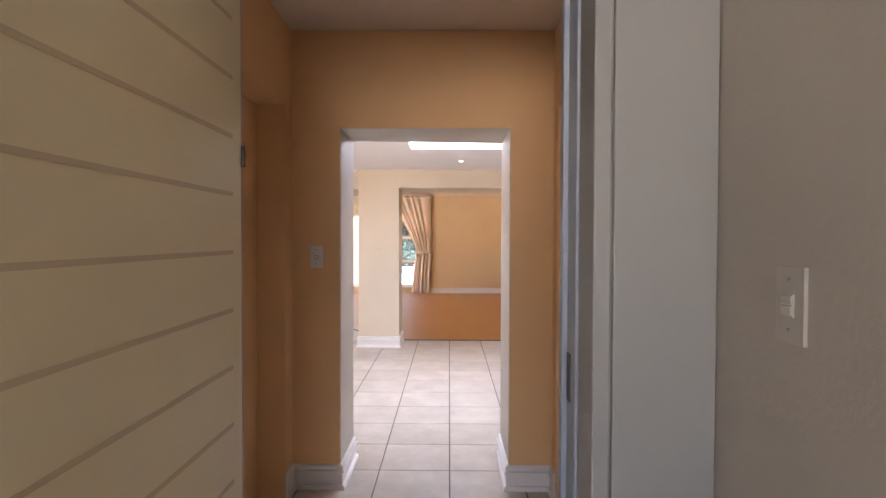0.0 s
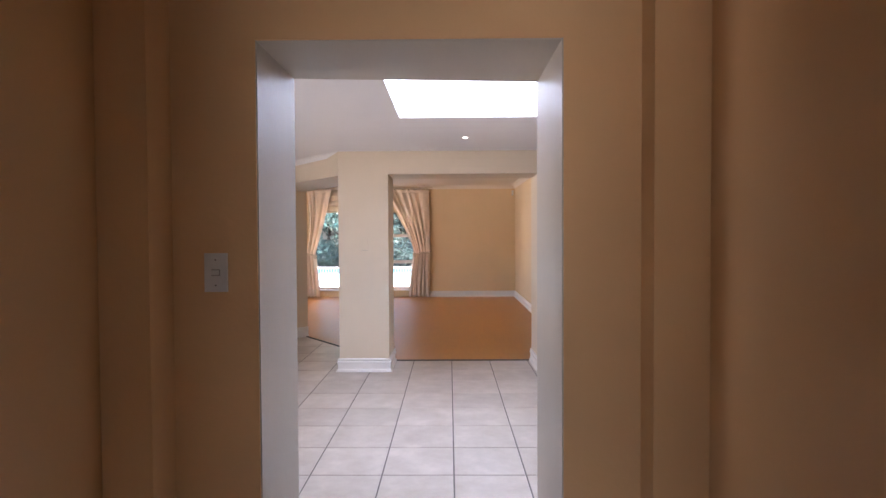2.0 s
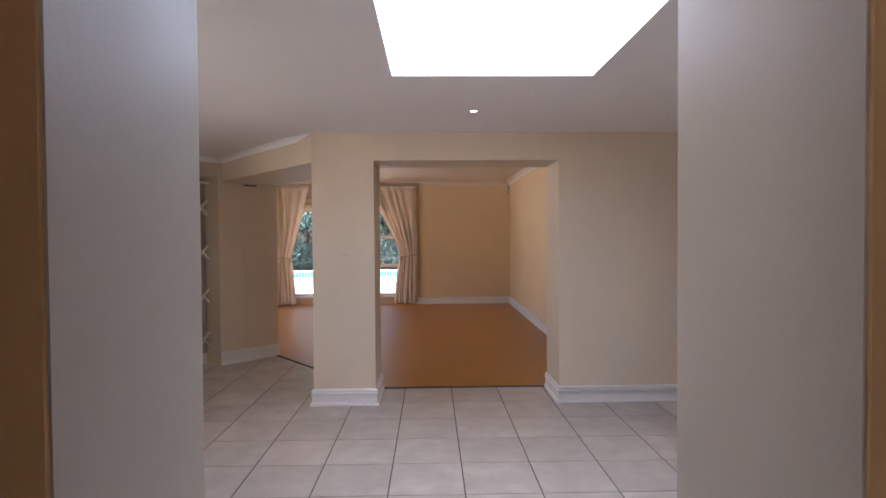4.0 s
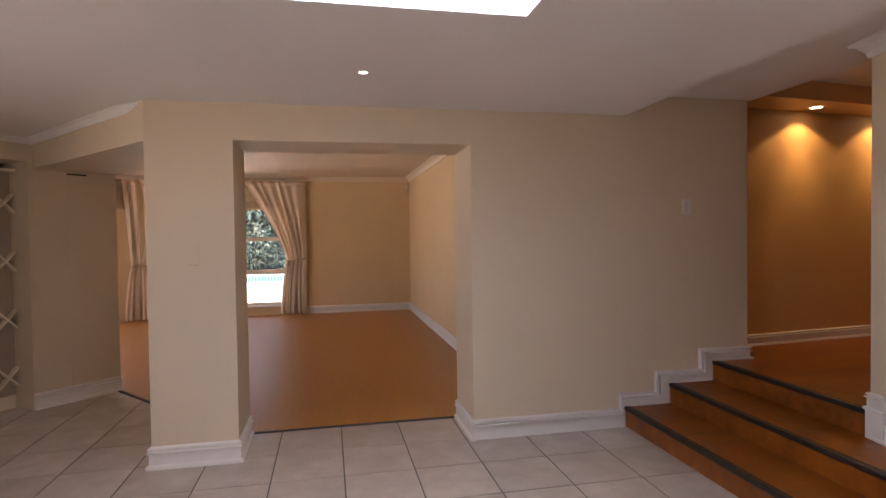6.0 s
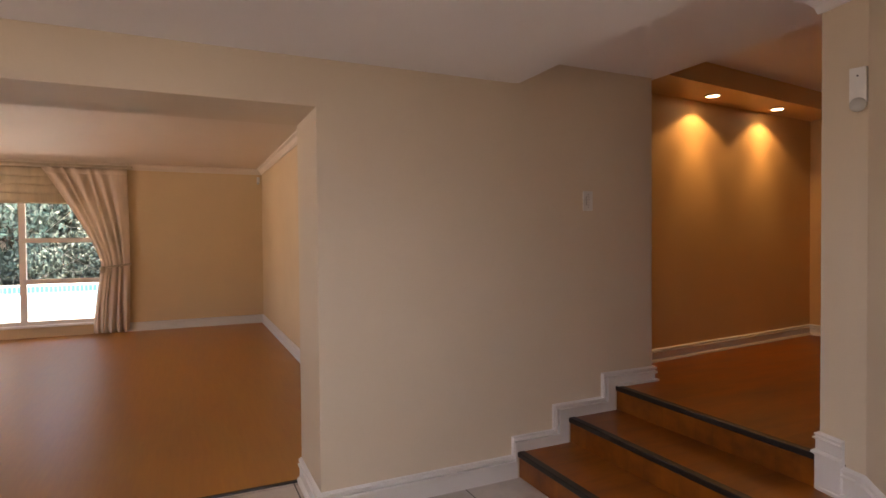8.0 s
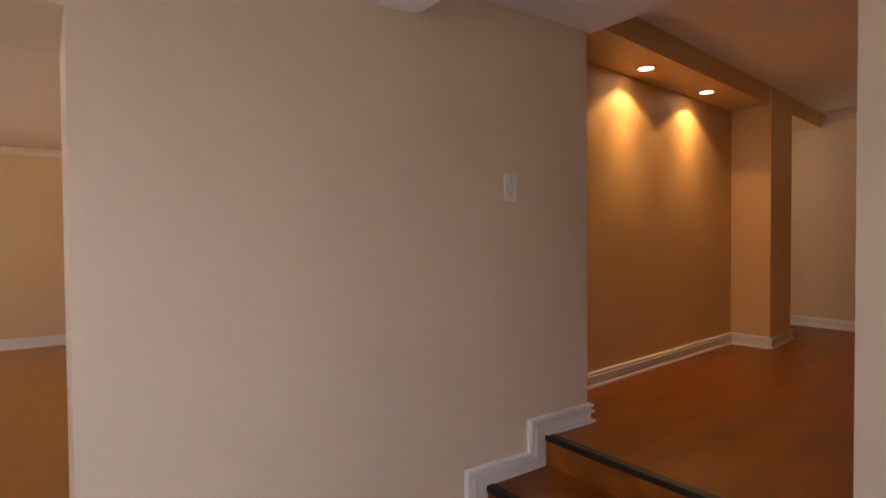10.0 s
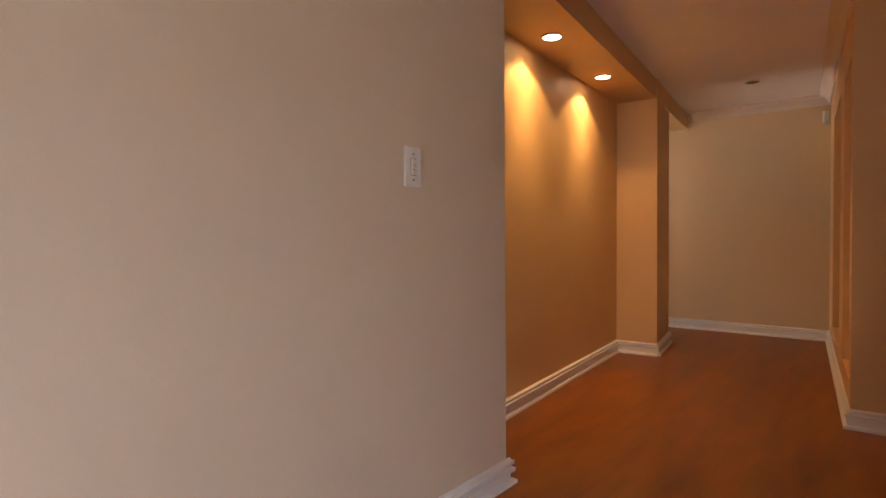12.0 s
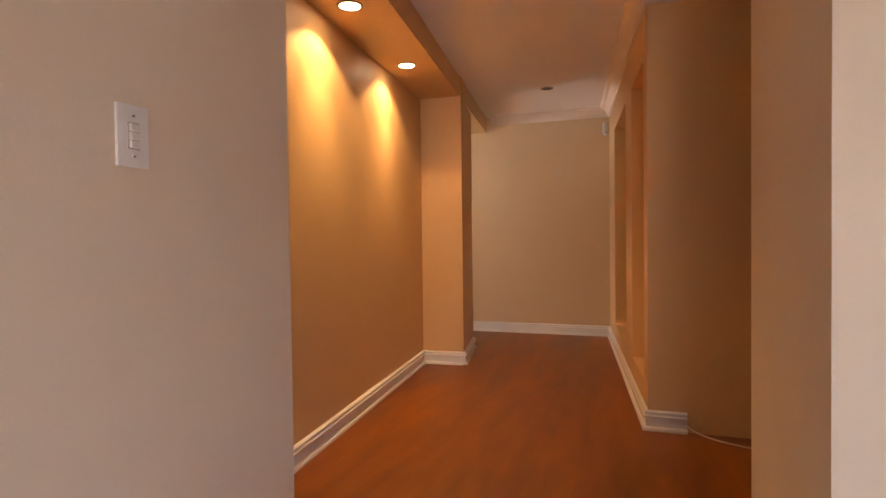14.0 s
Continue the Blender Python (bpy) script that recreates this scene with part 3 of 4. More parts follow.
setting("wall_living_far", pierced((-3.27, FY), (2.1, FY), 2.9, WX0 + 3.27, WX1 + 3.27, WZ0, WZ1, 0.25), LIVING, "cream far wall with a wide window", "wall")
setting("wall_living_right", box(1.87, 2.1, 8.74, FY, 0, 2.9), LIVING, "cream painted living room wall", "wall")
# angled bay wall with a second window
BA, BB = Vector((-3.27, FY)), Vector((-4.9, 14.3))
BL = (BB - BA).length
setting("wall_living_bay", pierced(tuple(BA), tuple(BB), 2.9, 0.43, 1.75, WZ0, WZ1, -0.25), LIVING, "cream angled bay wall with a window", "wall")
setting("wall_living_left", elevation((-4.9, 10.4), (-4.9, 14.35), [(0, 0), (0.7, 0), (0.7, 2.3), (3.3, 2.3), (3.3, 0), (3.95, 0), (3.95, 2.9), (0, 2.9)], 0.25), LIVING, "cream wall with an added unseen garden door opening", "wall")
setting("wall_living_near", box(-5.15, -2.2, 10.42, 10.6, 0, 2.9), LIVING, "cream painted wall", "wall")
setting("ceiling_living", prism([(-0.40, 8.7), (2.1, 8.7), (2.1, FY + 0.2), (-5.2, FY + 0.2), (-5.2, 10.4), (-2.0, 10.4)], 2.72, 2.85), LIVING_CEILING, "white living room ceiling", "ceiling")
cornice("cornice_living", [(1.87, 8.75), (1.87, FY), (-3.27, FY), (-4.9, 14.3)][::-1], 2.72, LIVING_CEILING)
skirting("baseboard_living", [(-0.3, FY), (1.87, FY), (1.87, 8.76)])


def casement(name, label, width, height, bars_from):
    """A window in its own frame: outer frame, mullions, transoms, panes, bars. x along, z up, faces -y."""
    w = tagged(new(name), label, "window", "", "structure")
    f = 0.055
    part("window_frame", box(0, f, -0.03, 0.04, 0, height), TIMBER, w)
    part("window_frame", box(width - f, width, -0.03, 0.04, 0, height), TIMBER, w)
    part("window_frame", box(f, width - f, -0.03, 0.04, 0, f), TIMBER, w)
    part("window_frame", box(f, width - f, -0.03, 0.04, height - f, height), TIMBER, w)
    m = bars_from
    part("mullion", box(m - 0.042, m + 0.042, -0.028, 0.038, f, height - f), TIMBER, w)
    for z in (0.67, 1.31):
        part("transom", box(m + 0.042, width - f, -0.026, 0.036, z - 0.036, z + 0.036), TIMBER, w)
    for x0, x1, z0, z1 in ((f, m - 0.035, f, height - f), (m + 0.035, width - f, f, 0.64), (m + 0.035, width - f, 0.70, 1.28), (m + 0.035, width - f, 1.34, height - f)):
        p = part("pane", box(x0, x1, 0.004, 0.008, z0, z1), GLASS, w)
        p.visible_shadow = False
    return w


win = casement("window_1", "wide pale timber window behind tied-back curtains", WX1 - WX0, WZ1 - WZ0, 1.51)
win.matrix_world = pose(WX0, FY + 0.1, WZ0)
win2 = casement("window_2", "pale timber bay window", 1.32, WZ1 - WZ0, 0.7)
q = BB - (BB - BA).normalized() * (BL - 1.75)
win2.matrix_world = pose(q.x, q.y, WZ0, 0, 0, math.degrees(math.atan2(BA.y - BB.y, BA.x - BB.x))) @ pose(0, 0.1, 0)
# Out-of-view glazed door, added to let more light in from the left.
garden_door = tagged(new("door_4"), "added unseen glazed garden door in a pale timber frame", "door", "", "structure")
for y0, y1 in ((11.1, 11.16), (12.37, 12.43), (13.64, 13.7)):
    part("stile", box(-5.05, -4.99, y0, y1, 0, 2.3), TIMBER, garden_door)
for y0, y1 in ((11.16, 12.37), (12.43, 13.64)):
    part("rail", box(-5.05, -4.99, y0, y1, 2.24, 2.3), TIMBER, garden_door)
    part("rail", box(-5.05, -4.99, y0, y1, 0.0, 0.08), TIMBER, garden_door)
    pn = part("pane", box(-5.022, -5.018, y0, y1, 0.08, 2.24), GLASS, garden_door)
    pn.visible_shadow = False
# Extra area lamp in that doorway lifts the living room's brightness.
door_lamp = new("garden_door_fill", bpy.data.lights.new("garden_door_fill", "AREA"))
door_lamp.data.shape, door_lamp.data.size, door_lamp.data.size_y = "RECTANGLE", 2.4, 2.1
door_lamp.data.energy, door_lamp.data.color = 3.0, (1.0, 0.96, 0.88)
door_lamp.matrix_world = look((-4.97, 12.4, 1.2), (0, 12.4, 1.2))
setting("window_sill", box(WX0 - 0.03, WX1 + 0.03, FY - 0.05, FY + 0.07, WZ0 - 0.03, WZ0 + 0.004, 0.006), TRIM, "white window sill", "sill")
# Unseen slab, there to stop sun leaking in above the ceilings.
setting("roof", box(-6.4, 8.5, -3.3, 17.6, 2.96, 3.1), RENDERED, "unseen roof slab added to keep sun out of the rooms", "roof")
setting("floor_bedroom", box(-2.7, 0.95, -2.9, 1.95, -0.05, 0.0), PAVING, "plain pale bedroom floor", "floor")


# ---- lamps and small fittings ----
def light_switch(label, at, turn, rockers, plate=PLASTIC):
    """A wall plate facing -y before the turn: plate, inset, rockers, two screws."""
    s = thing("light_switch", label, "switch", at, turn)
    part("plate", soften(box(-0.038, 0.038, -0.007, 0, -0.064, 0.064), 0.003, 2), plate, s)
    if rockers:
        h = 0.0175 * rockers / 2 + 0.002
        inset = part("inset", box(-0.014, 0.014, -0.0095, -0.006, -h, h, 0.001, 1), IVORY, s)
        for i in range(rockers):
            z = (i - (rockers - 1) / 2) * 0.0175
            part("rocker", moved(box(-0.012, 0.012, -0.003, 0.004, -0.0078, 0.0078, 0.0012, 1), pose(0, -0.0105, z, 0, 0, 10)), plate, inset)
        for z in (-0.042, 0.042):
            part("screw", moved(cylinder(0.003, 0.003, 10), pose(0, -0.0085, z, 90)), SCREW, s, "small grey screw")
    return s


light_switch("white plastic light switch on the passage wall", (-0.50, 3.906, 1.385), 0, 1)
light_switch("ivory plastic double switch on the bedroom wall", (0.86, 1.545, 1.39), -90, 2, IVORY)
light_switch("white plastic triple switch on the stair wall", (3.018, W0, 1.722), 0, 3)
blank = light_switch("cream painted blank plate on the column", (-0.665, W0, 1.41), 0, 0, WALL)
# Thin grey strip drawn as the shadow line below the plate.
part("shadow_strip", box(-0.036, 0.036, -0.0065, 0, -0.067, -0.0645), SCREW, blank, "grey strip drawn as the shadow under the plate")
socket = thing("wall_socket", "cream wall socket low on the living room wall", "socket", (0.95, FY, 0.3))
part("plate", soften(box(-0.06, 0.06, -0.008, 0, -0.06, 0.06), 0.003, 2), LIVING, socket)
part("rocker", box(0.02, 0.04, -0.011, -0.004, 0.02, 0.045), LIVING, socket)


def downlight(label, at, radius, glow, group):
    """A recessed ceiling lamp: ring, bowl and lamp face."""
    d = thing("downlight", label, "lamp", at, 0, group)
    ring = bmesh.new()
    n = 28
    prof = [(radius * 1.28, 0.0), (radius * 1.24, -0.006), (radius * 1.05, -0.007), (radius * 0.98, 0.0)]
    rows = [[ring.verts.new((r * math.cos(2 * math.pi * i / n), r * math.sin(2 * math.pi * i / n), z)) for i in range(n)] for r, z in prof]
    for k in range(4):
        for i in range(n):
            ring.faces.new((rows[k][i], rows[k][(i + 1) % n], rows[(k + 1) % 4][(i + 1) % n], rows[(k + 1) % 4][i]))
    part("ring", ring, BRASS if glow is LAMPGLASS else CHROME, d, "thin metal ring", True)
    part("lamp", moved(cylinder(radius * 0.97, 0.004, 24), pose(0, 0, -0.003)), glow or DARK, d, "glowing lamp face" if glow else "dark unlit lamp face")
    return d


for x, y in ((4.55, 8.50), (5.51, 8.605)):
    downlight("lit warm recessed spot in the corridor bulkhead", (x, y, 2.63), 0.05, LAMPGLASS, "corridor spots")
    for name, watts, spread, blend, tilt in (("corridor_spot", SPOT_WATTS, 124, 0.35, 0.03), ("corridor_beam", BEAM_WATTS, 62, 1.0, 0.11)):
        lamp = new(name, bpy.data.lights.new(name, "SPOT"))
        lamp.data.energy, lamp.data.color = watts, (1.0, 0.62, 0.24)
        lamp.data.spot_size, lamp.data.spot_blend, lamp.data.shadow_soft_size = radians(spread), blend, 0.025
        lamp.matrix_world = look((x, y, 2.615), (x, y + tilt, 1.6))
downlight("lit recessed downlight in the white ceiling", (0.425, 7.36, CZ), 0.023, LAMPGLASS_COOL, "room downlights")
lamp = new("room_downlight", bpy.data.lights.new("room_downlight", "SPOT"))
lamp.data.energy, lamp.data.color = DOWNLIGHT_WATTS, (1.0, 0.85, 0.65)
lamp.data.spot_size, lamp.data.spot_blend, lamp.data.shadow_soft_size = radians(90), 0.8, 0.03
lamp.matrix_world = look((0.425, 7.36, CZ - 0.02), (0.425, 7.36, 0))
for x, y, z in ((7.03, 7.92, 2.79), (4.03, 7.39, 2.79), (-1.15, 11.6, 2.72)):
    downlight("unlit recessed downlight in the white ceiling", (x, y, z), 0.045, None, "unlit downlights")


def motion_sensor(label, at, turn, size=1.0):
    """A wall sensor: bevelled case, bulging lens, tiny light. Faces -y before the turn."""
    s = thing("wall_sensor", label, "sensor", at, turn)
    part("case", soften(box(-0.03 * size, 0.03 * size, -0.04 * size, 0, -0.05 * size, 0.095 * size), 0.006 * size, 3), PLASTIC, s)
    lens = bmesh.new()
    bmesh.ops.create_uvsphere(lens, u_segments=18, v_segments=12, radius=0.03 * size)
    part("lens", moved(lens, pose(0, -0.036 * size, -0.06 * size)), BARS, s, "round milky sensor lens", True)
    part("indicator", moved(cylinder(0.004 * size, 0.004, 8), pose(0, -0.041 * size, 0.06 * size, 90)), DARK, s)
    return s


motion_sensor("white plastic motion sensor on the pillar", (3.234, 6.69, 2.095), -77)
motion_sensor("small white sensor in the living room corner", (1.82, FY - 0.03, 2.52), -45, 0.7)
motion_sensor("small white sensor at the corridor end", (7.99, 7.49, 2.57), -45, 0.7)


# cable lying along the return wall
def cable(points, radius=0.004):
    cu = bpy.data.curves.new("cable", "CURVE")
    cu.dimensions, cu.bevel_depth, cu.bevel_resolution = "3D", radius, 2
    sp = cu.splines.new("NURBS")
    sp.points.add(len(points) - 1)
    for p, q in zip(sp.points, points):
        p.co = (*q, 1)
    sp.use_endpoint_u, sp.order_u = True, 4
    cu.materials.append(CABLE)
    return cu


tagged(new("cable", cable([(5.2, 6.96, UP + 0.05), (5.19, 6.9, UP + 0.01), (5.13, 6.8, UP + 0.005), (5.05, 6.6, UP + 0.005), (5.1, 6.4, UP + 0.005), (5.2, 6.1, UP + 0.005)])), "thin white cable lying on the corridor floor", "cable")
for x, y in ((1.24, 8.80), (-0.39, 8.80)):
    tagged(mesh_object("door_stop", soften(box(x - 0.018, x + 0.018, y - 0.1, y - 0.06, 0.0, 0.022), 0.004), PLASTIC), "small white end cap of the threshold strip", "trim piece")


# ---- wine rack in the niche ----
def clipped(poly, x0, x1, z0, z1):
    for axis, lim, keep in ((0, x0, 1), (0, x1, -1), (1, z0, 1), (1, z1, -1)):
        out = []
        for i, p in enumerate(poly):
            c = poly[(i + 1) % len(poly)]
            a, b = (p[axis] - lim) * keep, (c[axis] - lim) * keep
            if a >= 0:
                out.append(p)
            if (a > 0 > b) or (a < 0 < b):
                k = a / (a - b)
                out.append((p[0] + (c[0] - p[0]) * k, p[1] + (c[1] - p[1]) * k))
        poly = out
        if len(poly) < 3:
            return None
    return poly


def slab(poly, y0, y1):
    bm = bmesh.new()
    a = [bm.verts.new((x, y0, z)) for x, z in poly]
    b = [bm.verts.new((x, y1, z)) for x, z in poly]
    bm.faces.new(a)
    bm.faces.new(b[::-1])
    for i in range(len(poly)):
        j = (i + 1) % len(poly)
        bm.faces.new((a[i], b[i], b[j], a[j]))
    return bm


RW, RZ0, RZ1 = 0.71, 0.12, 2.15
origin = NA + ND * 0.76
rack = thing("wine_rack", "cream lattice wine rack built into the wall niche", "wine rack", (origin.x, origin.y, 0), math.degrees(math.atan2(-ND.y, -ND.x)))
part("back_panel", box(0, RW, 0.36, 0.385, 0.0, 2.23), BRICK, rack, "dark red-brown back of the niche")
part("plinth", box(0.004, RW - 0.004, 0.26, 0.355, 0.0, RZ0, 0.004), RACK, rack)
part("top_rail", box(0.004, RW - 0.004, 0.17, 0.355, RZ1, RZ1 + 0.02), RACK, rack)
H = 0.262
for i in (-1, 0, 1):
    for j in range(-8, 6):
        if (i + j) % 2:
            cx, cz = 0.38 + 0.25 * i, 1.60 + H * j
            r = 0.93
            poly = clipped([(cx - 0.25 * r, cz), (cx, cz - H * r), (cx + 0.25 * r, cz), (cx, cz + H * r)], 0.006, RW - 0.006, RZ0, RZ1)
            if poly:
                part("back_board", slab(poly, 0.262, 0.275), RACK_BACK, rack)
for sgn in (1, -1):
    for j in range(-9, 8):
        if j % 2 == 0:
            cz = 1.60 + H * j
            d = Vector((0.25, H * sgn)).normalized()
            nrm = Vector((-d.y, d.x)) * 0.008
            p, l = Vector((0.38, cz)), 0.9
            quad = [p - d * l - nrm, p + d * l - nrm, p + d * l + nrm, p - d * l + nrm]
            poly = clipped([(v.x, v.y) for v in quad], 0.004, RW - 0.004, RZ0, RZ1)
            if poly:
                part("lattice_board", slab(poly, 0.20 + (0.0015 if sgn > 0 else 0), 0.262), RACK, rack)


# ---- curtains and blinds ----
def curtain(label, at, turn, width, height, mirror=False, tie=1.05, narrow=0.36, seed=1, lean=0.0):
    """A tied-back drape facing -y: its outer edge at x = 0, its inner edge swept in to the tie."""
    c = thing("curtain", label, "curtain", at, turn, "tied-back curtains")
    m = -1 if mirror else 1
    rnd = random.Random(seed)
    folds = max(3, round(width * 5.5))
    nu, nv = folds * 12, 50
    p1, p2, p3, p4 = (rnd.uniform(0, 6.28) for _ in range(4))

    def at_uv(u, v):
        z = height * v
        if z > tie:
            k = ((z - tie) / (height - tie))
            w = narrow + (width - narrow) * (0.12 * k + 0.88 * k ** 1.25)
            amp = 0.017 + 0.016 * math.sin(math.pi * k)
        else:
            k = (tie - z) / tie
            w = narrow + 0.10 * math.sin(k * math.pi / 2)
            amp = 0.018 + 0.022 * k
        ph = 2 * math.pi * (folds * u + 0.32 * math.sin(6.3 * u + p1 + 1.1 * v) + 0.18 * math.sin(13 * u + p2 - 2.0 * v))
        deep = 0.75 + 0.45 * math.sin(7 * u + p3) * math.sin(3 * v + p4)
        y = -0.06 + amp * 1.25 * deep * (math.sin(ph) + 0.3 * math.sin(2 * ph + 4 * v + p2) * (1 - 0.6 * v)) - 0.035 * math.exp(-((z - tie) / 0.12) ** 2)
        x = (u + 0.014 * math.sin(5 * v + ph * 0.5 + p3)) * w
        if z > tie:
            x += lean * math.sin(math.pi * k) * (1 - 0.5 * u)
        x += 0.02 * math.sin(4 * v + p1) * (1 - v)
        return m * x, y, z + 0.012 * math.sin(ph) * (1 - v)

    bm = bmesh.new()
    rows = [[bm.verts.new(at_uv(i / nu, j / nv)) for i in range(nu + 1)] for j in range(nv + 1)]
    for j in range(nv):
        for i in range(nu):
            bm.faces.new((rows[j][i], rows[j][i + 1], rows[j + 1][i + 1], rows[j + 1][i]))
    sheet = part("drape", bm, CURTAIN, c, "", True)
    so = sheet.modifiers.new("thick", "SOLIDIFY")
    so.thickness = 0.003
    band = bmesh.new()
    hw = 0.09
    rb = [[band.verts.new((lambda p: (p[0], p[1] - 0.006, p[2]))(at_uv(i / nu, 1 - (hw / height) * (1 - j / 2)))) for i in range(nu + 1)] for j in range(3)]
    for j in range(2):
        for i in range(nu):
            band.faces.new((rb[j][i], rb[j][i + 1], rb[j + 1][i + 1], rb[j + 1][i]))
    hd = part("heading", band, CURTAIN, c, "gathered heading tape", True)
    hs = hd.modifiers.new("thick", "SOLIDIFY")
    hs.thickness = 0.003
    rope = bmesh.new()
    n, k = 40, 8
    ring = []
    for i in range(n):
        a = 2 * math.pi * i / n
        cx, cy, cz = m * (narrow / 2 + (narrow / 2 + 0.015) * math.cos(a)), -0.075 - 0.055 * math.sin(a), tie - 0.03 - 0.03 * math.cos(a)
        ring.append([rope.verts.new((cx + m * 0.012 * math.cos(2 * math.pi * q / k) * math.cos(a), cy - 0.012 * math.cos(2 * math.pi * q / k) * math.sin(a), cz + 0.016 * math.sin(2 * math.pi * q / k))) for q in range(k)])
    for i in range(n):
        for q in range(k):
            rope.faces.new((ring[i][q], ring[i][(q + 1) % k], ring[(i + 1) % n][(q + 1) % k], ring[(i + 1) % n][q]))
    tieback = part("tieback", rope, BLIND, c, "cream rope tieback", True)
    knot = bmesh.new()
    bmesh.ops.create_uvsphere(knot, u_segments=12, v_segments=8, radius=0.04)
    part("tassel", moved(knot, pose(m * narrow * 0.93, -0.13, tie - 0.08) @ Matrix.Diagonal((1, 0.8, 1.5, 1))), BLIND, tieback, "knotted tassel", True)
    return c


CH = 2.60
curtain("beige curtain tied back beside the living room window", (-0.2, FY - 0.02, 0.03), 0, 1.15, CH, True, 1.08, 0.40, 3)
curtain("beige curtain tied back at the window corner", (-3.19, FY - 0.02, 0.03), 0, 0.62, CH, False, 1.05, 0.22, 5, 0.07)
bt = math.degrees(math.atan2(BA.y - BB.y, BA.x - BB.x))
bd = (BB - BA).normalized()
o = BA + bd * 0.02
curtain("beige curtain tied back at the bay window", (o.x + 0.02, o.y - 0.03, 0.03), bt, 0.3, CH, True, 1.05, 0.17, 8)


def blind(label, at, turn, width, drop):
    """A roman blind half drawn: soft overlapping folds and a bottom bar."""
    b = thing("roman_blind", label, "blind", at, turn)
    n = 4
    for i in range(n):
        z1 = -drop * i / n
        z0 = -drop * (i + 1) / n - 0.012
        bm = bmesh.new()
        rows = []
        for k in range(7):
            f = k / 6
            rows.append([bm.verts.new((x, -0.012 - 0.016 * math.sin(f * math.pi * 0.85) - 0.002 * i, z1 + (z0 - z1) * f)) for x in (0, width)])
        for k in range(6):
            bm.faces.new((rows[k][0], rows[k][1], rows[k + 1][1], rows[k + 1][0]))
        f = part("fold", bm, BLIND, b, "", True)
        sf = f.modifiers.new("thick", "SOLIDIFY")
        sf.thickness = 0.004
    part("bottom_bar", box(0, width, -0.022, -0.008, -drop - 0.035, -drop - 0.012, 0.004), BLIND, b)
    return b


blind("cream fabric roman blind half drawn over the window", (-3.14, FY - 0.004, 2.63), 0, 2.54, 0.53)
p2 = BA + bd * 1.77
blind("pale roman blind half drawn over the bay window", (p2.x + 0.02, p2.y - 0.02, 2.63), bt, 1.5, 0.52)
rail = thing("curtain_rail", "cream painted curtain rail along the window wall", "curtain rail", (0, 0, 0))
part("rail", box(-3.22, -0.14, FY - 0.1, FY - 0.05, 2.645, 2.68, 0.006), BLIND, rail)
for x in (-3.15, -1.8, -0.3):
    part("bracket", box(x - 0.012, x + 0.012, FY - 0.06, FY, 2.65, 2.675), BLIND, rail)


# burglar bars behind the right-hand panes of the window
def bars(label, at, width, height):
    b = thing("burglar_bars", label, "bars", at, 0, "window bars")
    cu_pts = ([(0, 0, 0), (width, 0, height)], [(0, 0, height), (width, 0, 0)])
    for p0, p1 in cu_pts:
        d = Vector(p1) - Vector(p0)
        bm = cylinder(0.004, d.length, 8)
        part("bar", moved(bm, Matrix.Translation((Vector(p0) + Vector(p1)) / 2) @ d.to_track_quat("Z", "Y").to_matrix().to_4x4()), BARS, b)
    ring = bmesh.new()
    n, k, R = 28, 6, height * 0.32
    rr = [[ring.verts.new((width / 2 + (R + 0.004 * math.cos(2 * math.pi * q / k)) * math.cos(2 * math.pi * i / n), 0.004 * math.sin(2 * math.pi * q / k), height / 2 + (R + 0.004 * math.cos(2 * math.pi * q / k)) * math.sin(2 * math.pi * i / n))) for q in range(k)] for i in range(n)]
    for i in range(n):
        for q in range(k):
            ring.faces.new((rr[i][q], rr[i][(q + 1) % k], rr[(i + 1) % n][(q + 1) % k], rr[(i + 1) % n][q]))
    part("ring", ring, BARS, b, "", True)
    return b


bars("white wrought burglar bars behind the window pane", (WX0 + 1.695, FY + 0.13, WZ0 + 0.70), 1.0, 0.58)
bars("white wrought burglar bars behind the upper pane", (WX0 + 1.695, FY + 0.13, WZ0 + 1.34), 1.0, 0.95)

# ---- garden beyond the window ----
setting("ground", box(-400, 400, -400, 800, -0.4, -0.22), RENDERED, "pale garden ground reaching to the horizon", "ground")
setting("patio_side", box(-12, -5.16, 9.0, 15.94, -0.2, -0.02), PAVING, "bright pale paved patio", "pavement")
setting("patio", box(-12, 10, 15.95, 20.2, -0.2, -0.02), PAVING, "bright pale paved patio", "pavement")
setting("pool_water", box(-9, 8, 20.4, 25.5, -0.25, -0.09), POOLWATER, "pale blue swimming pool water", "water")
setting("pool_coping", box(-9.3, 8.3, 20.2, 20.42, -0.2, 0.0, 0.01), PAVING, "pale stone pool coping", "pool")
setting("pool_wall", box(-9.3, 8.3, 25.52, 25.9, -0.2, 0.17, 0.01), PAVING, "pale raised pool wall", "pool")
mosaic = bmesh.new()
for i in range(150):
    x = -9 + i * 0.113
    add_box(mosaic, x, x + 0.075, 25.505, 25.53, -0.05, 0.12)
mo = mesh_object("pool_tile", mosaic, POOLTILE)
tagged(mo, "blue waterline tiles along the pool wall", "tile", "", "stuff")
setting("garden_wall", box(-14, 12, 32.0, 32.3, -0.2, 2.3), RENDERED, "plain garden boundary wall", "wall")
setting("pergola_post", soften(box(-2.68, -2.32, 17.0, 17.3, -0.1, 3.0), 0.02), TRIM, "white patio post", "post")


